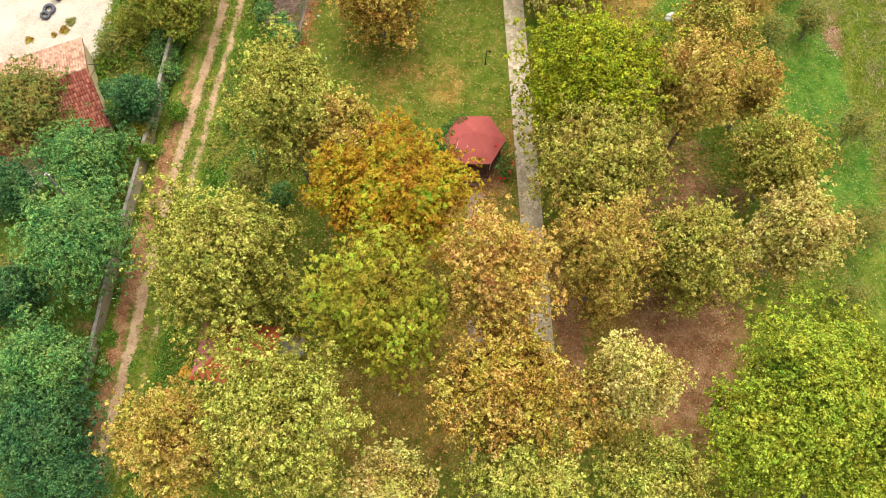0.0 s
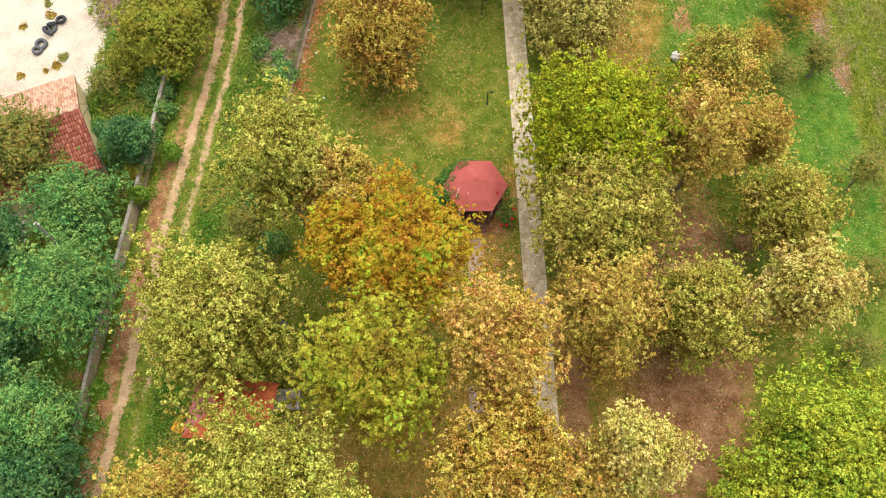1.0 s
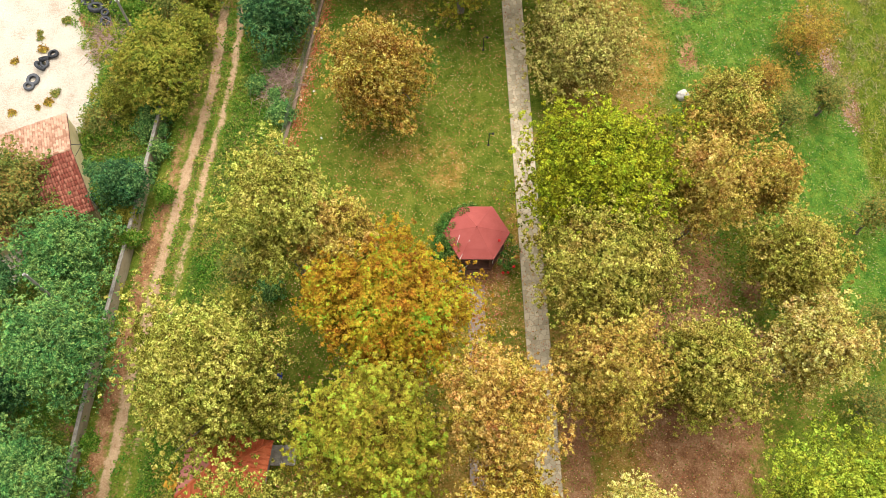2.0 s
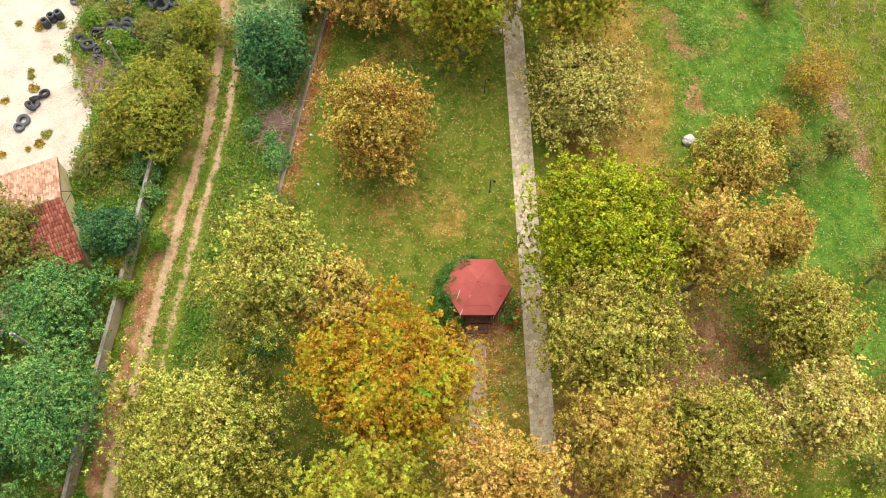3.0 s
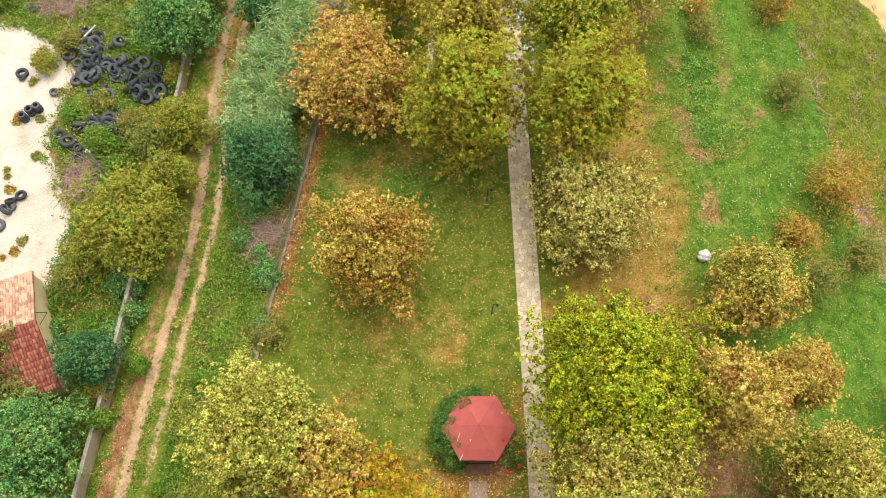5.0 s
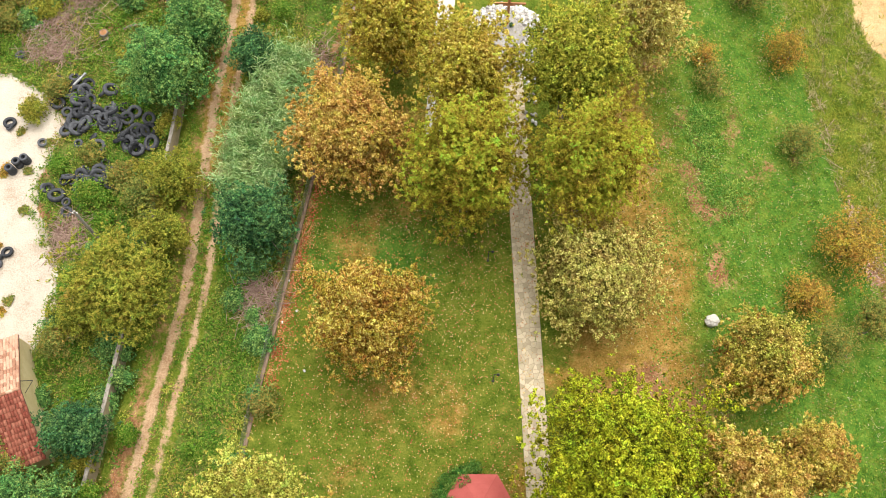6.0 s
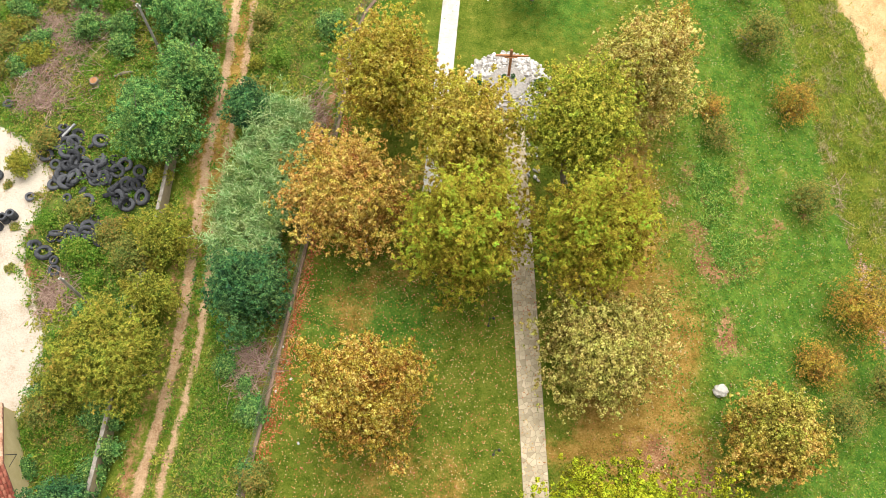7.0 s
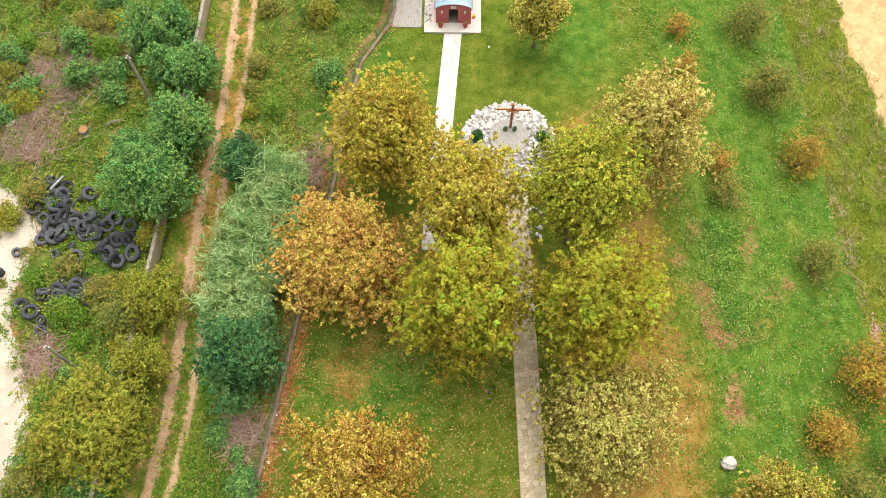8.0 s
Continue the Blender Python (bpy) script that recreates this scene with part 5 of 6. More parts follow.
def ribbed_plane(corners, material, ribs, along):
    """A roof plane with raised ribs that run down it."""
    bm = bmesh.new()
    vs = [bm.verts.new(c) for c in corners]
    bm.faces.new(vs)
    bmesh.ops.recalc_face_normals(bm, faces=bm.faces[:])
    bmesh.ops.solidify(bm, geom=bm.faces[:], thickness=0.04)
    plane = part("roof_plane", bm, material, shed)
    a, b, down = along
    a, b = Vector(a), Vector(b)
    n = (Vector(corners[1]) - Vector(corners[0])).cross(Vector(corners[2]) - Vector(corners[0])).normalized()
    if n.z < 0:
        n = -n
    poly = [Vector(c) for c in corners]
    for i in range(ribs):
        p = a.lerp(b, (i + 0.5) / ribs)
        hits = []
        for k in range(len(poly)):
            e0, e1 = poly[k], poly[(k + 1) % len(poly)]
            d = Vector(down)
            den = d.x * (e1.y - e0.y) - d.y * (e1.x - e0.x)
            if abs(den) < 1e-9:
                continue
            t = ((e0.x - p.x) * (e1.y - e0.y) - (e0.y - p.y) * (e1.x - e0.x)) / den
            u = ((e0.x - p.x) * d.y - (e0.y - p.y) * d.x) / den
            if -1e-6 <= u <= 1 + 1e-6:
                hits.append(e0.lerp(e1, u))
        if len(hits) > 1:
            q = max(hits, key=lambda h: (h - hits[0]).length)
            if (q - hits[0]).length > 0.15:
                part("rib", rod(bmesh.new(), hits[0] + n * 0.02, q + n * 0.02, 0.075, sides=6), material, plane)


def ev(k, dz=0.0):
    return Vector((*EV[k], SZ + dz))


ribbed_plane([ev("nw"), ev("ne"), RB, RA], SHED_RED, 14, (ev("nw"), ev("ne"), (0, 1, 0)))
ribbed_plane([ev("sw"), ev("se"), RB, RA], SHED_RED, 14, (ev("sw"), ev("se"), (0, 1, 0)))
ribbed_plane([ev("nw"), ev("sw"), RA], SHED_PINK, 12, (ev("nw"), ev("sw"), (1, 0, 0)))
ribbed_plane([ev("ne"), ev("se"), RB], SHED_RED, 12, (ev("ne"), ev("se"), (1, 0, 0)))
for p, q in ((RA, RB), (RA, ev("nw")), (RA, ev("sw")), (RB, ev("ne")), (RB, ev("se"))):
    part("ridge_cap", rod(bmesh.new(), p + Vector((0, 0, 0.03)), q + Vector((0, 0, 0.03)), 0.09, sides=8), SHED_RED, shed)
tank = thing("concrete_tank", pose(-9.8, 16.2, 0), "low grey concrete tank with a two-part lid", "tank")
part("body", one_box(-0.75, 0.75, -0.55, 0.55, -0.3, 0.5, 0.02), CONCRETE, tank)
for s in (-1, 1):
    part("lid", one_box(s * 0.40 - 0.38, s * 0.40 + 0.38, -0.6, 0.6, 0.502, 0.57, 0.012), WALL_TOP, tank)


def crumpled(name, at, w, d, h, material, label, category, seed):
    """A crumpled sheet or bag with thickness."""
    bm = bmesh.new()
    bmesh.ops.create_grid(bm, x_segments=7, y_segments=7, size=0.5)
    r = random.Random(seed)
    for v in bm.verts:
        v.co = Vector((v.co.x * w, v.co.y * d, h * r.uniform(0.1, 1.0) * (1 - 0.6 * abs(v.co.x) - 0.6 * abs(v.co.y))))
    bmesh.ops.solidify(bm, geom=bm.faces[:], thickness=0.02)
    me = bpy.data.meshes.new(name)
    bm.to_mesh(me)
    bm.free()
    ob = link_mesh(name, me, material, at=at)
    return tagged(ob, label, category)


crumpled("tarpaulin", pose(-16.35, 15.0, z_at(-16.35, 15.0) + 0.05, 0, 0, 60), 1.6, 0.8, 0.5, TARP, "crumpled yellow tarpaulin beside the shed", "tarpaulin", 1)
crumpled("plastic_bag", pose(-10.6, 21.2, 0.03), 0.6, 0.4, 0.25, BLUE_BAG, "small blue plastic bag on the grass", "bag", 2)
for i, (x, y) in enumerate(((-10.4, 44.7), (-9.7, 42.6), (-10.6, 41.8), (-8.9, 38.6), (-16.8, 16.0), (-17.0, 14.4), (-2.9, 13.1), (2.9, 72.6), (-20.2, 9.6))):
    crumpled("scrap", pose(x, y, z_at(x, y) + 0.03, 0, 0, 40 * i), 0.17, 0.13, 0.10, WHITE_SCRAP if i != 8 else BLUE_BAG, "scrap of plastic litter on the ground", "litter", 5 + i)


# ---- utility poles ----
def utility_pole(x, y, top):
    z = z_at(x, y)
    pole = thing("utility_pole", pose(x, y, z), "weathered grey wooden utility pole among the bushes", "pole", "utility poles")
    v, f = tube([(0, 0, -0.5), (0.01, 0, (top - z) * 0.4), (0.02, 0.01, (top - z) * 0.8), (0.02, 0.01, top - z)], [0.115, 0.105, 0.095, 0.085], 10)
    link_mesh("shaft", mesh_of("shaft", v, f, True), POLE_WOOD, pole)
    part("cap", rod(bmesh.new(), (0.02, 0.01, top - z - 0.02), (0.02, 0.01, top - z + 0.05), 0.095, 0.075, 10), POLE_WOOD, pole, "pale pole cap")
    for k in (-1, 1):
        part("insulator", rod(bmesh.new(), (0.02 + 0.13 * k, 0, top - z - 0.25), (0.02 + 0.13 * k, 0, top - z - 0.10), 0.035, 0.05, 8), WHITE_TRIM, pole)
    return pole


utility_pole(-25.25, 26.0, 5.2)
utility_pole(-23.6, 47.65, 4.0)
utility_pole(-21.5, 67.3, 5.5)
cable = link_mesh("cable", mesh_of("cable", *tube([(-21.4, 67.3, 5.3), (-20.4, 74, 4.9), (-19.2, 82, 4.8), (-17.5, 94, 5.4)], [0.02] * 4, 5)), BLACK_PAINT)
tagged(cable, "thin black overhead cable running from the pole", "cable")


# ---- tyres ----
def tyre_mesh(tread):
    """A worn tyre of 1 m radius lying flat: casing, open hub and tread blocks."""
    prof = [(0.50, -0.20), (0.56, -0.29), (0.80, -0.32), (0.95, -0.27), (1.0, -0.18), (1.0, 0.18), (0.95, 0.27), (0.80, 0.32), (0.56, 0.29), (0.50, 0.20), (0.58, 0.12), (0.58, -0.12)]
    sides = 32
    vs, fs = [], []
    for k in range(sides):
        a = 2 * math.pi * k / sides
        for j, (r, z) in enumerate(prof):
            if tread and 3 <= j <= 6 and k % 2:
                r -= tread
            vs.append((r * math.cos(a), r * math.sin(a), z))
    n = len(prof)
    for k in range(sides):
        for j in range(n):
            fs.append((k * n + j, ((k + 1) % sides) * n + j, ((k + 1) % sides) * n + (j + 1) % n, k * n + (j + 1) % n))
    me = mesh_of("tyre", vs, fs, not tread)
    me.materials.append(RUBBER)
    return me


TYRES = [tyre_mesh(0.0), tyre_mesh(0.07)]
tr_r = random.Random(21)


def tyre(x, y, lift, r, tilt=0.0, heading=0.0, lug=0, label="worn black tyre lying in the yard heap", group="tyres in the yard"):
    ob = new("tyre", TYRES[lug])
    ob.matrix_basis = pose(x, y, z_at(x, y) + lift, 0, 0, heading) @ pose(0, 0, 0, tilt, 0, tr_r.uniform(0, 360)) @ Matrix.Diagonal((r, r, r * (0.85 if r > 0.4 else 1.0), 1))
    return tagged(ob, label, "tyre", group)


# big tractor and lorry tyres that stand out
for x, y, r, tilt, head in ((-29.4, 59.6, 0.58, 18, 20), (-26.6, 58.9, 0.62, 12, 200), (-24.75, 57.7, 0.60, 35, 80), (-23.9, 56.9, 0.58, 55, 60), (-23.0, 57.2, 0.60, 40, 300),
                            (-21.8, 56.2, 0.66, 25, 10), (-25.7, 55.9, 0.55, 15, 100), (-28.3, 57.2, 0.52, 10, 0), (-27.95, 51.8, 0.64, 20, 340), (-24.9, 53.1, 0.60, 40, 110),
                            (-27.0, 50.5, 0.42, 15, 30), (-26.2, 52.8, 0.5, 60, 150), (-22.9, 55.6, 0.55, 70, 210), (-23.9, 58.3, 0.55, 30, 0), (-22.3, 58.3, 0.5, 25, 90), (-28.9, 52.4, 0.35, 30, 0)):
    tyre(x, y, 0.22 + 0.5 * r * math.sin(radians(tilt)), r, tilt, head, 1 if r > 0.54 else 0, "large worn tractor tyre lying in the yard heap")
# smaller ones between them
for i in range(96):
    a, b = tr_r.choice(((-25.2, 57.8), (-27.5, 60.4), (-23.2, 56.6), (-26.6, 52.2), (-27.2, 58.2), (-25.0, 53.0), (-28.6, 60.0)))
    tyre(a + tr_r.gauss(0, 0.95), b + tr_r.gauss(0, 0.75), tr_r.uniform(0.12, 0.5), tr_r.choice((0.34, 0.42, 0.48, 0.54, 0.60)), tr_r.uniform(0, 65), tr_r.uniform(0, 360))
# stacks on the open yard
for x, y in ((-31.65, 53.8), (-31.25, 54.35), (-30.75, 54.65)):
    for k in range(4):
        tyre(x + tr_r.uniform(-0.03, 0.03), y, 0.11 + 0.20 * k, 0.31, tr_r.uniform(0, 4), 0, 0, "car tyre stacked on the pale yard", "stacked car tyres")
for x, y, r, tilt in ((-32.7, 57.9, 0.48, 8), (-32.6, 57.5, 0.3, 30), (-30.6, 47.4, 0.42, 10), (-31.2, 46.9, 0.40, 40), (-31.35, 46.2, 0.46, 55), (-31.1, 46.5, 0.36, 20), (-31.7, 45.0, 0.50, 8), (-31.9, 44.4, 0.4, 12), (-29.9, 56.2, 0.36, 10), (-33.2, 64.0, 0.4, 10)):
    tyre(x, y, 0.14 + 0.4 * r * math.sin(radians(tilt)), r, tilt, 40, 0, "worn tyre lying on the pale yard", "loose tyres")
pipe = link_mesh("pipe", mesh_of("pipe", *tube([(-28.2, 60.8, -1.35), (-27.4, 61.8, -1.2)], [0.11, 0.11], 10), True), STEEL)
tagged(pipe, "pale pipe lying on the tyre heap", "pipe")

# ---- stump on the waste ground ----
stump = thing("tree_stump", pose(-27.0, 66.0, z_at(-27.0, 66.0)), "cut brown tree stump on waste ground", "stump")
bm = bmesh.new()
rings = lathe(bm, [(0.52, -0.2), (0.46, 0.05), (0.36, 0.22), (0.34, 0.48), (0.30, 0.50)], 14)
bm.faces.new(rings[-1])
for v in bm.verts:
    v.co.x *= 1 + 0.12 * math.sin(5 * math.atan2(v.co.y, v.co.x))
part("trunk", bm, BARK, stump)
part("cut_face", rod(bmesh.new(), (0, 0, 0.497), (0, 0, 0.512), 0.27, 0.25, 14), CROSS_WOOD, stump, "orange-brown sawn face")
log = link_mesh("log", mesh_of("log", *tube([(-25.6, 66.6, -2.05), (-24.9, 66.9, -1.98), (-24.2, 67.0, -2.0)], [0.11, 0.12, 0.09], 9), True), BARK)
tagged(log, "short bleached log lying in the weeds", "log")

# ---- loose rock on the grass ----
bm = bmesh.new()
bmesh.ops.create_icosphere(bm, subdivisions=3, radius=1.0)
for v in bm.verts:
    c = v.co.normalized()
    v.co = c * (0.95 + 0.13 * math.sin(3.1 * c.x + 5 * c.z) * math.sin(4.3 * c.y + 2 * c.x) + 0.06 * math.sin(9 * c.x + 7 * c.y) * math.sin(8 * c.z))
rock = part("rock", bm, WHITE_WALK)
rock.matrix_basis = pose(17.2, 42.2, 0.15, 0, 0, 30) @ Matrix.Diagonal((0.52, 0.44, 0.42, 1))
tagged(rock, "single pale boulder lying on the grass", "rock")

# ---- reed stand ----
def reed_stand(cx, cy, n, half_w, half_l, skew, label):
    """Canes with long drooping leaves, thick over an oval patch."""
    z0 = z_at(cx, cy)
    reeds = thing("reed_bed", pose(cx, cy, z0), label, "reeds")
    stalks, tips, leans = [], [], []
    for i in range(n):
        y = rng.uniform(-half_l, half_l)
        half = half_w * math.sqrt(max(0.05, 1 - (y / half_l / 1.08) ** 2))
        x = rng.uniform(-half, half) + skew * y
        z = z_at(x + cx, y + cy) - z0
        h = rng.uniform(2.6, 4.6) * (1 - 0.25 * abs(x) / 3)
        lean = np.array([rng.normal(0.10, 0.10) + 0.08 * x, rng.normal(-0.03, 0.1), 1.0])
        foot = np.array([x, y, z])
        stalks.append(tube([foot, foot + lean * h * 0.5, foot + lean * h + np.array([0.1, 0, -0.05])], [0.016, 0.012, 0.005], 3))
        for k in range(22):
            t = rng.uniform(0.35, 1.0)
            tips.append(foot + lean * h * t)
            a = rng.uniform(0, 2 * math.pi)
            leans.append((0.85 * math.cos(a) + 0.35, 0.75 * math.sin(a) + 0.1, rng.uniform(0.35, 0.9)))
    v, f = joined(stalks)
    link_mesh("stem_stand", mesh_of("stem_stand", v, f), LEAF["reed"], reeds)
    v, f = blades(np.array(tips), unit(np.array(leans)), rng.uniform(0.45, 0.85, len(tips)), 0.06)
    link_mesh("reed_leaf_mass", mesh_of("reed_leaf_mass", v, f), LEAF["reed"], reeds)


reed_stand(-13.0, 55.5, 620, 2.5, 6.5, 0.16, "tall stand of pale green giant reeds beside the fence")
reed_stand(-5.6, 78.2, 70, 1.4, 1.8, 0.0, "clump of giant reeds beside the chapel terrace")

# ---- thickets on the waste ground and behind the wall ----
wild = random.Random(31)
THICKET = (("weed", "bright green leafy bush on waste ground"), ("scrub", "brown-green tangled bush on waste ground"), ("locust", "young feathery green locust bush"), ("acacia", "yellowing bush on waste ground"))


def thicket(x0, x1, y0, y1, n, group):
    for _ in range(n):
        x, y, r = wild.uniform(x0, x1), wild.uniform(y0, y1), wild.uniform(0.6, 1.4)
        tone, label = wild.choice(THICKET)
        h = r * wild.uniform(0.6, 1.0)
        tree("shrub", x, y, z_at(x, y) + 0.75 * h, r, h, tone, label, "shrub", group=group, leaf=(0.15, 0.10), density=115, limbs=3, ragged=0.75, puff=0.30)


thicket(-38, -21.5, 62, 92, 62, "bushes on the waste ground")
thicket(-36, -24.6, 0, 27, 22, "bushes behind the wall")
thicket(-26.5, -21.6, 34, 57, 20, "bushes behind the wall")
thicket(-16.2, -11.0, 18, 46, 16, "bushes on the verge")
thicket(-15.2, -8.6, 62, 90, 20, "bushes on the verge")
for _ in range(30):
    y, r = wild.uniform(6, 58), wild.uniform(0.45, 1.0)
    x = wall_x(y) + wild.choice((-0.7, -0.4, 0.35, 0.6))
    tree("shrub", x, y, z_at(x, y) + 0.9 + 0.3 * r, r, 0.9 * r, wild.choice(("weed", "locust", "locust", "acacia")), "leafy green bush growing over the wall", "shrub", group="bushes along the wall", leaf=(0.15, 0.10), density=120, limbs=3, ragged=0.75, puff=0.30)
for x, y, r, h, tone in ((-21.2, 60.5, 2.0, 3.0, "locust"), (-20.9, 70.5, 1.7, 2.4, "locust"), (-21.0, 74.8, 1.5, 2.2, "locust"), (-22.6, 63.6, 1.6, 2.0, "locust")):
    tree("locust_tree", x, y, z_at(x, y) + h, r, h * 0.8, tone, "feathery green locust tree beside the track", "tree", group="locust trees along the wall", leaf=(0.21, 0.095), density=150, puff=0.24, ragged=0.7)
for i in range(16):
    x, y, r = wild.uniform(-34, -29.5), wild.uniform(42, 62), wild.uniform(0.18, 0.42)
    tree("weed_tuft", x, y, z_at(x, y) + 0.25 * r, r, r * 0.3, wild.choice(("russet", "scrub", "russet")), "small dry weed tuft on the pale yard", "weed", group="weed tufts on the yard", leaf=(0.16, 0.10), density=170, limbs=2, puffs=40, trunk=0.02, ragged=0.9)
for i in range(11):
    crumpled("rubbish_sheet", pose(-33.6 + wild.gauss(0, 0.9), (67.0 if i < 6 else 71.5) + wild.gauss(0, 0.6), -2.05, 0, 0, 50 * i), wild.uniform(0.35, 0.9), wild.uniform(0.25, 0.6), 0.3, WHITE_SCRAP, "torn white plastic sheet among brushwood on waste ground", "sheet", 60 + i)

# ---- weeds, grass, brush and fallen leaves ----
def scatter(n, x0, x1, y0, y1, keep):
    x, y = rng.uniform(x0, x1, n), rng.uniform(y0, y1, n)
    ok = rng.uniform(0, 1, n) < keep(x, y)
    return x[ok], y[ok]


def stuff(name, v, f, tone, label, category):
    ob = link_mesh(name, mesh_of(name, v, f), LEAF[tone] if isinstance(tone, str) else tone)
    return tagged(ob, label, category, kind="stuff")


def patchy(x, y, s=0.6):
    return 0.5 + 0.5 * np.sin(x * s * 1.9 + 2.2 * np.sin(y * s * 0.8)) * np.sin(y * s * 1.3 + 1.4 * np.sin(x * s))


def yard_east(y):
    return np.interp(y, [26, 30, 38, 42, 46, 50, 52.5, 56, 58, 60.5, 62, 64], [-40, -29, -28.5, -26.6, -26.7, -29, -29.6, -29, -28.6, -30.5, -33, -45])


def verge(x, y):
    s = x - track_x(y)
    strip_r = (s > 2.2) & (x < fence_x(y) - 0.15)
    strip_l = (s < -2.4) & (x > yard_east(y) - 0.3)
    foot = (s > -1.9) & (s < -0.7)
    return np.where(strip_r | strip_l, 0.35 + 0.65 * patchy(x, y), np.where(foot, 0.35 * patchy(x, y, 1.1), 0.0))


def tufts(x, y, per, spread_r, height):
    n = len(x)
    k = np.repeat(np.arange(n), per)
    at = np.stack([x[k] + rng.normal(0, spread_r, n * per), y[k] + rng.normal(0, spread_r, n * per), np.zeros(n * per)], axis=1)
    at[:, 2] = ground_z(at[:, 0], at[:, 1]) + rng.uniform(0.03, 1.0, n * per) * np.repeat(height, per)
    return at


# the strip between the track and the fence, and the waste ground behind the wall
yy = rng.uniform(0, 92, 8500)
edge_a, edge_b = track_x(yy) + 2.1, fence_x(yy) - 0.2
xx = edge_a + (edge_b - edge_a) * rng.uniform(0, 1, len(yy))
y2 = np.concatenate([rng.uniform(-2, 92, 8000), rng.uniform(60, 92, 6500)])
x2 = wall_line(y2) - 0.4 - rng.uniform(0, 1, len(y2)) ** 1.3 * np.clip(wall_line(y2) - yard_east(y2), 0.5, 17)
y3 = rng.uniform(0, 90, 1300)
x3 = track_x(y3) + rng.choice([-1.5, 0.7, 2.1], len(y3)) + rng.normal(0, 0.22, len(y3))
x, y = np.concatenate([xx, x2, x3]), np.concatenate([yy, y2, y3])
tall = np.concatenate([np.full(len(yy), 0.8), np.full(len(y2), 0.95), np.full(len(y3), 0.12)])
some = rng.uniform(0, 1, len(x)) < (0.35 + 0.75 * patchy(x, y, 0.75)) * (1 - 0.75 * np.exp(-((x - fence_x(y) + 0.6) / 0.6) ** 2) * soft(y, 36, 42))
x, y, tall = x[some], y[some], tall[some]
at = tufts(x, y, 11, 0.17, 0.06 + tall * patchy(x, y, 1.1) * rng.uniform(0.2, 1.2, len(x)))
kind = patchy(at[:, 0] + 7, at[:, 1] - 3, 0.5) + rng.normal(0, 0.22, len(at))
for lo, hi, tone, label in ((-9, 0.66, "weed", "rank green weeds along the track and behind the wall"), (0.90, 9, "grass", "yellowing rough grass along the track"), (0.66, 0.90, "scrub", "dull green and brown brambles along the track")):
    part_at = at[(kind >= lo) & (kind < hi)]
    v, f = small_leaves(part_at, rng.normal(0, 0.6, part_at.shape) + np.array([0, 0, 0.9]), rng.uniform(0.12, 0.30, len(part_at)), rng.uniform(0.07, 0.14, len(part_at)))
    stuff("weeds", v, f, tone, label, "weeds")
x, y = scatter(9000, -38, -8, -2, 92, lambda x, y: verge(x, y) * (0.15 + patchy(x + 9, y + 4, 0.45) * 0.8))
at = tufts(x, y, 5, 0.12, np.full(len(x), 0.05))
v, f = blades(at, unit(rng.normal(0, 0.45, at.shape) + np.array([0, 0, 1])), rng.uniform(0.35, 0.75, len(at)), 0.035)
stuff("dry_grass", v, f, "grass", "tall drying grass along the verge", "grass")
x, y = scatter(9000, -38, -8, 30, 92, lambda x, y: np.where(verge(x, y) > 0.3, patchy(x - 4, y + 6, 0.8) ** 2, 0))
at = tufts(x, y, 5, 0.14, np.full(len(x), 0.10))
v, f = blades(at, unit(rng.normal(0, 0.6, at.shape) + np.array([0, 0, 0.8])), rng.uniform(0.3, 0.8, len(at)), 0.04)
stuff("dry_grass", v, f, "dry", "orange-brown dead weed stems on the waste ground", "weeds")
x, y = scatter(26000, 24, 42, 20, 95, lambda x, y: np.where(x < sand_x(y) - 0.3, soft(x - bank_x(y), -0.8, 0.8), 0.03) * (0.4 + 0.6 * patchy(x, y)))
at = tufts(x, y, 5, 0.16, np.full(len(x), 0.05))
v, f = blades(at, unit(rng.normal(0, 0.4, at.shape) + np.array([-0.25, 0.1, 0.9])), rng.uniform(0.22, 0.50, len(at)), 0.045)
stuff("bank_grass", v, f, "grass", "long yellow-green grass on the sloping bank", "grass")
x, y = scatter(9000, 25, 40, 20, 95, lambda x, y: np.where(x < sand_x(y) + 0.5, soft(x - bank_x(y), -0.8, 0.5), 0) * patchy(x + 5, y * 0.6, 1.1) ** 2)
at = tufts(x, y, 6, 0.12, np.full(len(x), 0.08))
v, f = blades(at, unit(rng.normal(0, 0.45, at.shape) + np.array([-0.2, 0.15, 0.8])), rng.uniform(0.35, 0.8, len(at)), 0.05)
stuff("dry_grass", v, f, "straw", "tufts of bleached tall grass on the bank", "grass")
x, y = scatter(90000, -15, 27, -3, 95, lambda x, y: np.where(x > fence_x(y) + 0.1, 0.45 + 0.55 * patchy(x, y, 0.5), 0))
at = np.stack([x, y, ground_z(x, y) + 0.03], axis=1)
v, f = small_leaves(at, rng.normal(0, 0.7, at.shape) + np.array([0, 0, 1]), rng.uniform(0.10, 0.22, len(at)), 0.07)
stuff("lawn_grass", v, f, "turf", "short tufts of mown grass on the lawn", "grass")
x, y = scatter(90000, -12, 33, 20, 90, lambda x, y: np.where((x > fence_x(y) + 0.3) & (x < bank_x(y) - 0.6), np.clip(soft(x, 12, 15) * (0.2 + 0.9 * patchy(x, y, 0.55)) + blot(x, y, -5, 72, 2.5, 4) + 0.5 * blot(x, y, -4, 50, 4, 3), 0, 1), 0))
at = np.stack([x, y, ground_z(x, y) + rng.uniform(0.03, 0.10, len(x))], axis=1)
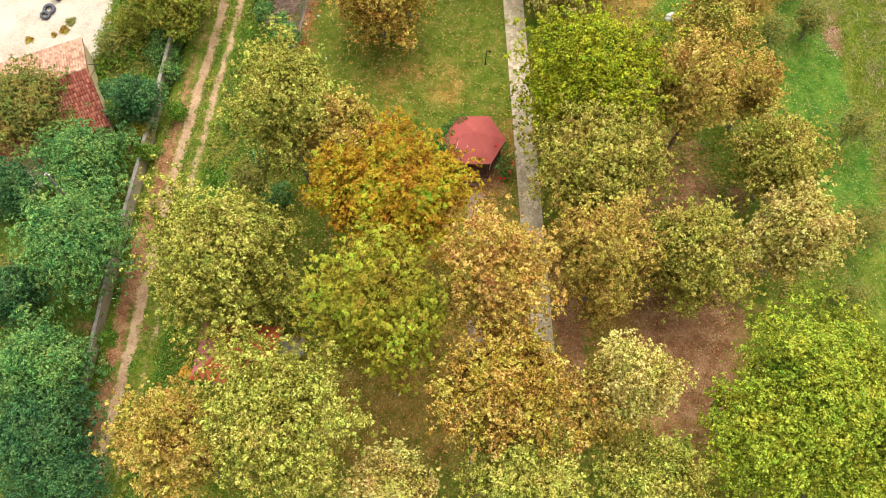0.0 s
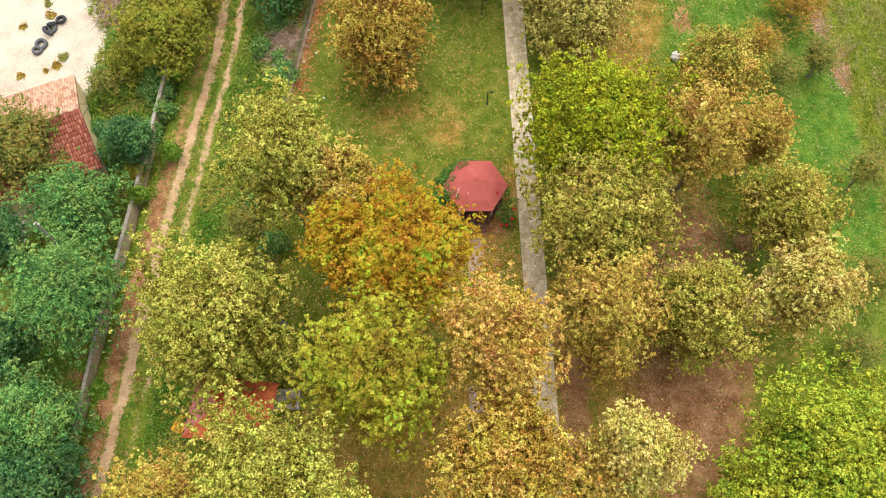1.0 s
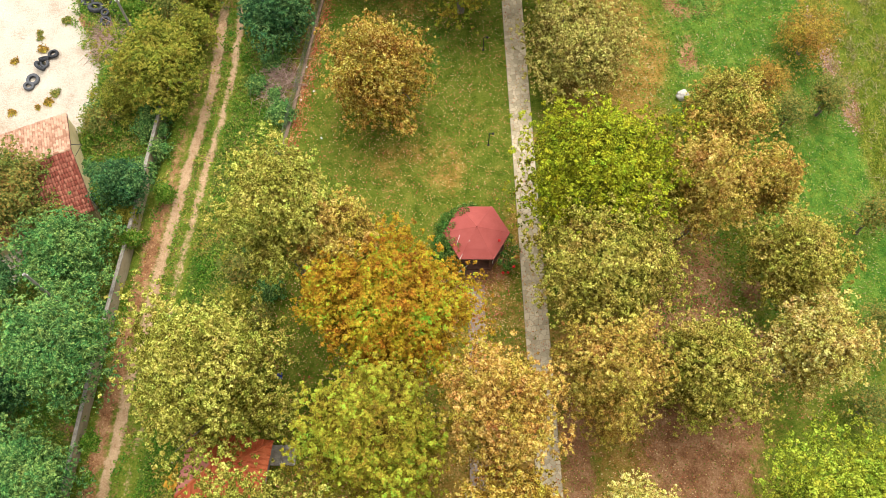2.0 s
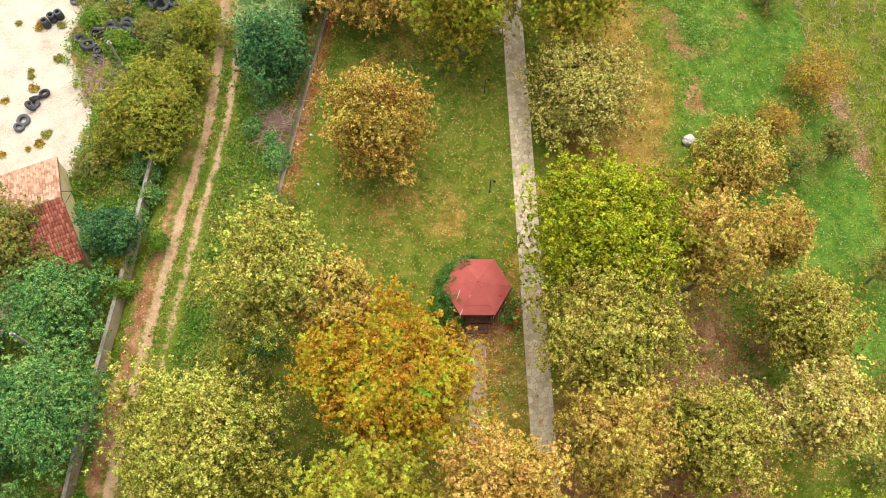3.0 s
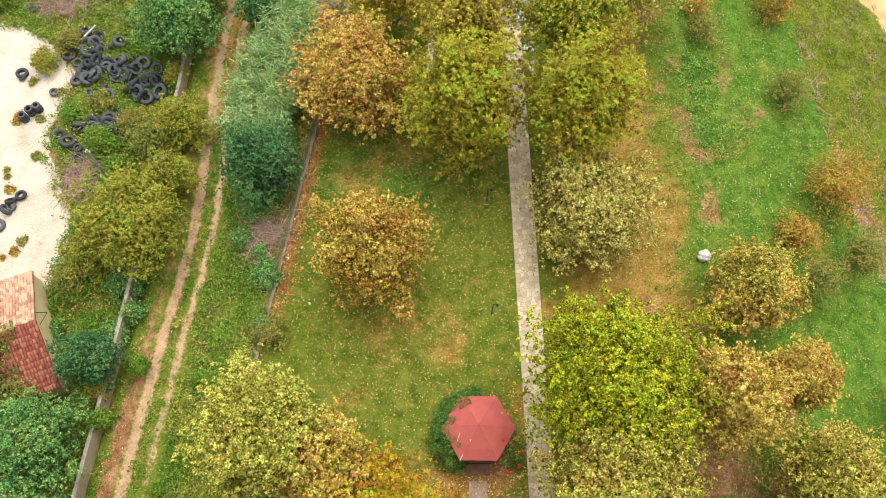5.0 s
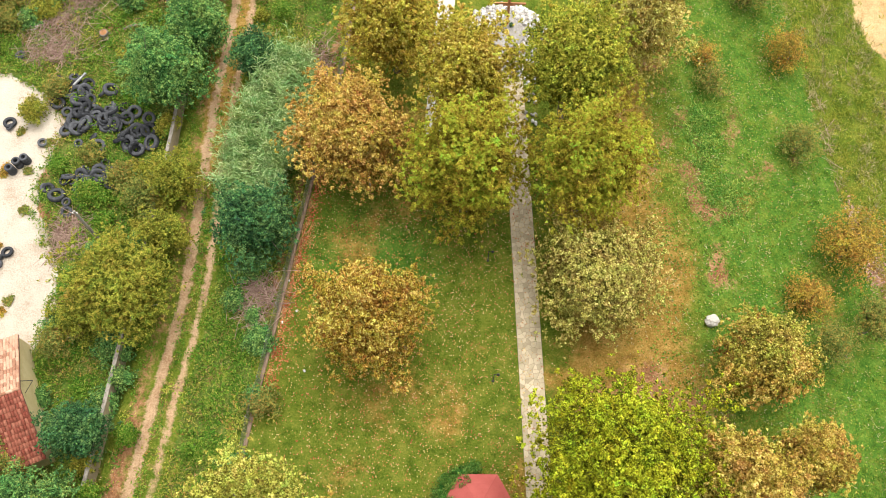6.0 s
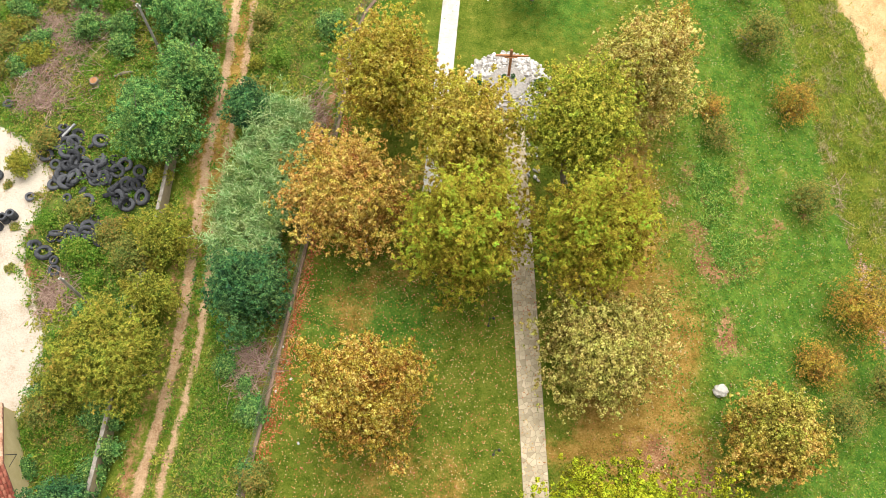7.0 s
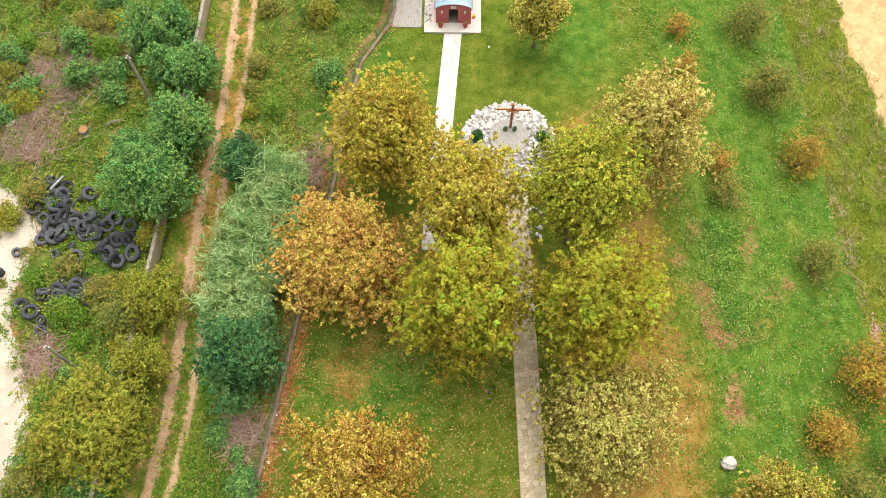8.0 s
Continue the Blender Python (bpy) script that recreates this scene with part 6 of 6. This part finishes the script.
v, f = small_leaves(at, rng.normal(0, 0.45, at.shape) + np.array([0, 0, 1]), rng.uniform(0.10, 0.2, len(at)), 0.13)
stuff("clover", v, f, "weed", "fresh green clover and broad weeds in the grass", "weeds")
# bleached stalks and dead leaves strewn through the open grass
x, y = scatter(26000, 9, 33, 22, 90, lambda x, y: np.where((x < bank_x(y)) & (x > 9), soft(x, 10, 14) * (0.15 + 0.85 * patchy(x + 3, y, 0.9) ** 2), 0))
at = np.stack([x, y, ground_z(x, y) + rng.uniform(0.05, 0.12, len(x))], axis=1)
v, f = small_leaves(at, rng.normal(0, 0.35, at.shape) + np.array([0, 0, 1]), rng.uniform(0.08, 0.24, len(at)), rng.uniform(0.035, 0.08, len(at)))
stuff("dead_stalks", v, f, "straw", "bleached stalks and dead leaves in the open grass", "stalks")
# taller blue-green weeds that stand in the open grass
x, y = scatter(6000, 14, 23, 46, 62, lambda x, y: np.clip(blot(x, y, 18.2, 56.8, 1.1, 1.8) + blot(x, y, 19.5, 51.6, 1.2, 1.5) + 0.7 * blot(x, y, 18.3, 54, 0.8, 1.4), 0, 1) * (0.3 + 0.7 * patchy(x, y, 1.6)))
at = tufts(x, y, 7, 0.14, np.full(len(x), 0.12))
v, f = blades(at, unit(rng.normal(0, 0.55, at.shape) + np.array([0, 0, 0.8])), rng.uniform(0.18, 0.42, len(at)), 0.05)
stuff("tall_weeds", v, f, "sedge", "patch of tall blue-green weeds in the open grass", "weeds")


def litter(x, y):
    path_side = np.exp(-((x - (6.68 - 0.033 * y)) / 3.0) ** 2) * 0.35
    under = 1.0 * blot(x, y, -8, 18, 6, 8) + 0.5 * blot(x, y, 3.5, 26, 2.5, 5) + 1.0 * blot(x, y, 23.3, 19.8, 1.6, 1.5) + 0.4 * blot(x, y, 10, 17, 6, 8) + 0.5 * blot(x, y, -3, 39, 6, 8) + 0.4 * blot(x, y, 1, 50, 6, 6) + 0.35 * blot(x, y, 14, 20, 5, 10) \
        + 1.2 * blot(x, y, 0.8, 28, 1.6, 2) + 1.1 * blot(x, y, 4.0, 27.3, 0.9, 3)
    kerb = 1.6 * np.exp(-((x - fence_x(y) - 0.35) / 0.5) ** 2) * soft(y, 36, 40)
    track_side = 0.5 * np.exp(-((x - track_x(y) + 1.2) / 0.5) ** 2) * (1 - soft(y, 25, 40))
    shed_side = 0.9 * blot(x, y, -16.5, 14.5, 1.5, 2.2) + 0.9 * blot(x, y, -12.6, 28.5, 1.3, 1.6)
    inside = np.where(x > fence_x(y), 0.34 * (1 - soft(y, 46, 56)) * (1 - soft(x, 3.5, 7)) + 0.05 * (1 - soft(y, 50, 60)), 0)
    return np.clip(np.where(x > fence_x(y) - 0.1, under + kerb + path_side * 0.4 * (1 - soft(y, 30, 60)), 0) + inside + track_side + shed_side, 0, 1)


x, y = scatter(85000, -24, 25, 2, 76, litter)
at = np.stack([x, y, ground_z(x, y) + 0.05 + rng.uniform(0, 0.04, len(x))], axis=1)
v, f = leaves(at, rng.normal(0, 0.3, at.shape) + np.array([0, 0, 1]), rng.uniform(0.07, 0.135, len(at)), rng.uniform(0.06, 0.11, len(at)))
near = scatter(2600, -1.2, 4.6, 22, 31, lambda x, y: 0.55 * blot(x, y, 0.6, 27.6, 1.6, 2.0) + 0.65 * blot(x, y, 3.2, 27.2, 1.3, 3.0))
at = np.stack([near[0], near[1], ground_z(near[0], near[1]) + 0.06 + rng.uniform(0, 0.04, len(near[0]))], axis=1)
v2, f2 = leaves(at, rng.normal(0, 0.3, at.shape) + np.array([0, 0, 1]), rng.uniform(0.08, 0.14, len(at)), rng.uniform(0.07, 0.11, len(at)))
stuff("fallen_leaves", v2, f2, "fallen", "dense reddish fallen leaves round the gazebo steps", "leaves")
stuff("fallen_leaves", v, f, "fallen", "scattered orange and tan fallen plane leaves", "leaves")

y = rng.uniform(37, 62, 1800)
x = fence_x(y) + 0.30 + np.abs(rng.normal(0, 0.5, len(y)))
at = np.stack([x, y, ground_z(x, y) + 0.05 + rng.uniform(0, 0.06, len(x))], axis=1)
v, f = leaves(at, rng.normal(0, 0.3, at.shape) + np.array([0, 0, 1]), rng.uniform(0.08, 0.15, len(at)), rng.uniform(0.07, 0.12, len(at)))
stuff("fallen_leaves", v, f, "redleaf", "drift of red-brown fallen leaves along the fence kerb", "leaves")


def brush(x, y, rx, ry, n, label):
    """A low heap of cut dead branches."""
    sticks = []
    for i in range(n):
        px, py = x + rng.normal(0, rx * 0.5), y + rng.normal(0, ry * 0.5)
        a, e = rng.uniform(0, 6.28), rng.uniform(-0.15, 0.4)
        d = np.array([math.cos(a), math.sin(a), e]) * rng.uniform(0.4, 1.1)
        p = np.array([px, py, z_at(px, py) + rng.uniform(0.05, 0.45)])
        sticks.append(tube([p - d, p + rng.normal(0, 0.06, 3), p + d], [0.022, 0.016, 0.006], 4))
    v, f = joined(sticks)
    return stuff("brush_heap", v, f, TWIG, label, "brushwood")


brush(-31.0, 69.5, 2.8, 4.5, 1900, "heap of dead brown brushwood on waste ground")
brush(-26.5, 73.0, 2.0, 3.5, 500, "dead brown twigs on waste ground")
brush(-12.4, 43.5, 1.3, 1.8, 420, "dead bramble stems on the verge")
brush(-26.6, 48.8, 1.1, 1.6, 420, "dead brown twigs beside the tyre heap")
brush(-9.6, 61.5, 1.0, 3.0, 260, "dry brown stems along the fence")
brush(-27.3, 33.2, 1.6, 1.4, 170, "bare tangled stems over the house eave")
brush(-30.5, 64.5, 2.2, 1.2, 480, "dead brown twigs at the edge of the yard")
brush(-12.2, 50.0, 1.0, 1.5, 120, "dead stems under the evergreen tree")
brush(28.4, 57.0, 0.35, 4.0, 26, "dry grey stems on the bank")

# ---- broken stone on the bank ----
PINK_STONE = plain("pinkish_broken_stone", (0.36, 0.21, 0.16), (0.62, 0.42, 0.34), 3, 25, 0.9, piece=0.5)
chips = []
for i in range(1300):
    cx, cy, sx_, sy_ = ((30.3, 48.4, 0.4, 1.2), (31.3, 44.2, 0.45, 1.5), (29.4, 51.2, 0.25, 0.8))[i % 7 % 3]
    x, y = cx + pick.gauss(0, sx_), cy + pick.gauss(0, sy_)
    k = pick.choice(STONES)
    at = np.array(pose(x, y, z_at(x, y) + 0.04, pick.uniform(0, 360), pick.uniform(0, 360), 0))
    co = np.array([v.co[:] for v in k.vertices]) * np.array([1, 0.8, 0.5]) * pick.uniform(0.04, 0.11)
    chips.append((co @ at[:3, :3].T + at[:3, 3], np.array([p.vertices[:] for p in k.polygons])))
v, f = joined(chips)
stuff("broken_stone", v, f, PINK_STONE, "pinkish broken stone spilled along the edge of the bank", "stones")

# ---- flagstones, piece by piece ----
rest = bmesh.new()
made = 0
for poly, lift in flags:
    mid = sum(p[1] for p in poly) / len(poly)
    if 31 < mid < 54 and made < 290:
        bm = bmesh.new()
        stone_prism(bm, poly, 0.0, 0.040 + lift * 0.6)
        part("flagstone", bm, FLAG, stone_path)
        made += 1
    else:
        stone_prism(rest, poly, 0.0, 0.040 + lift * 0.6)
more = part("flagstones", rest, FLAG, stone_path)
more["kind"] = "stuff"
for poly, lift in white_flags:
    bm = bmesh.new()
    stone_prism(bm, poly, 0.0, 0.046 + lift * 0.6)
    part("flagstone", bm, WHITE_WALK, white_path)
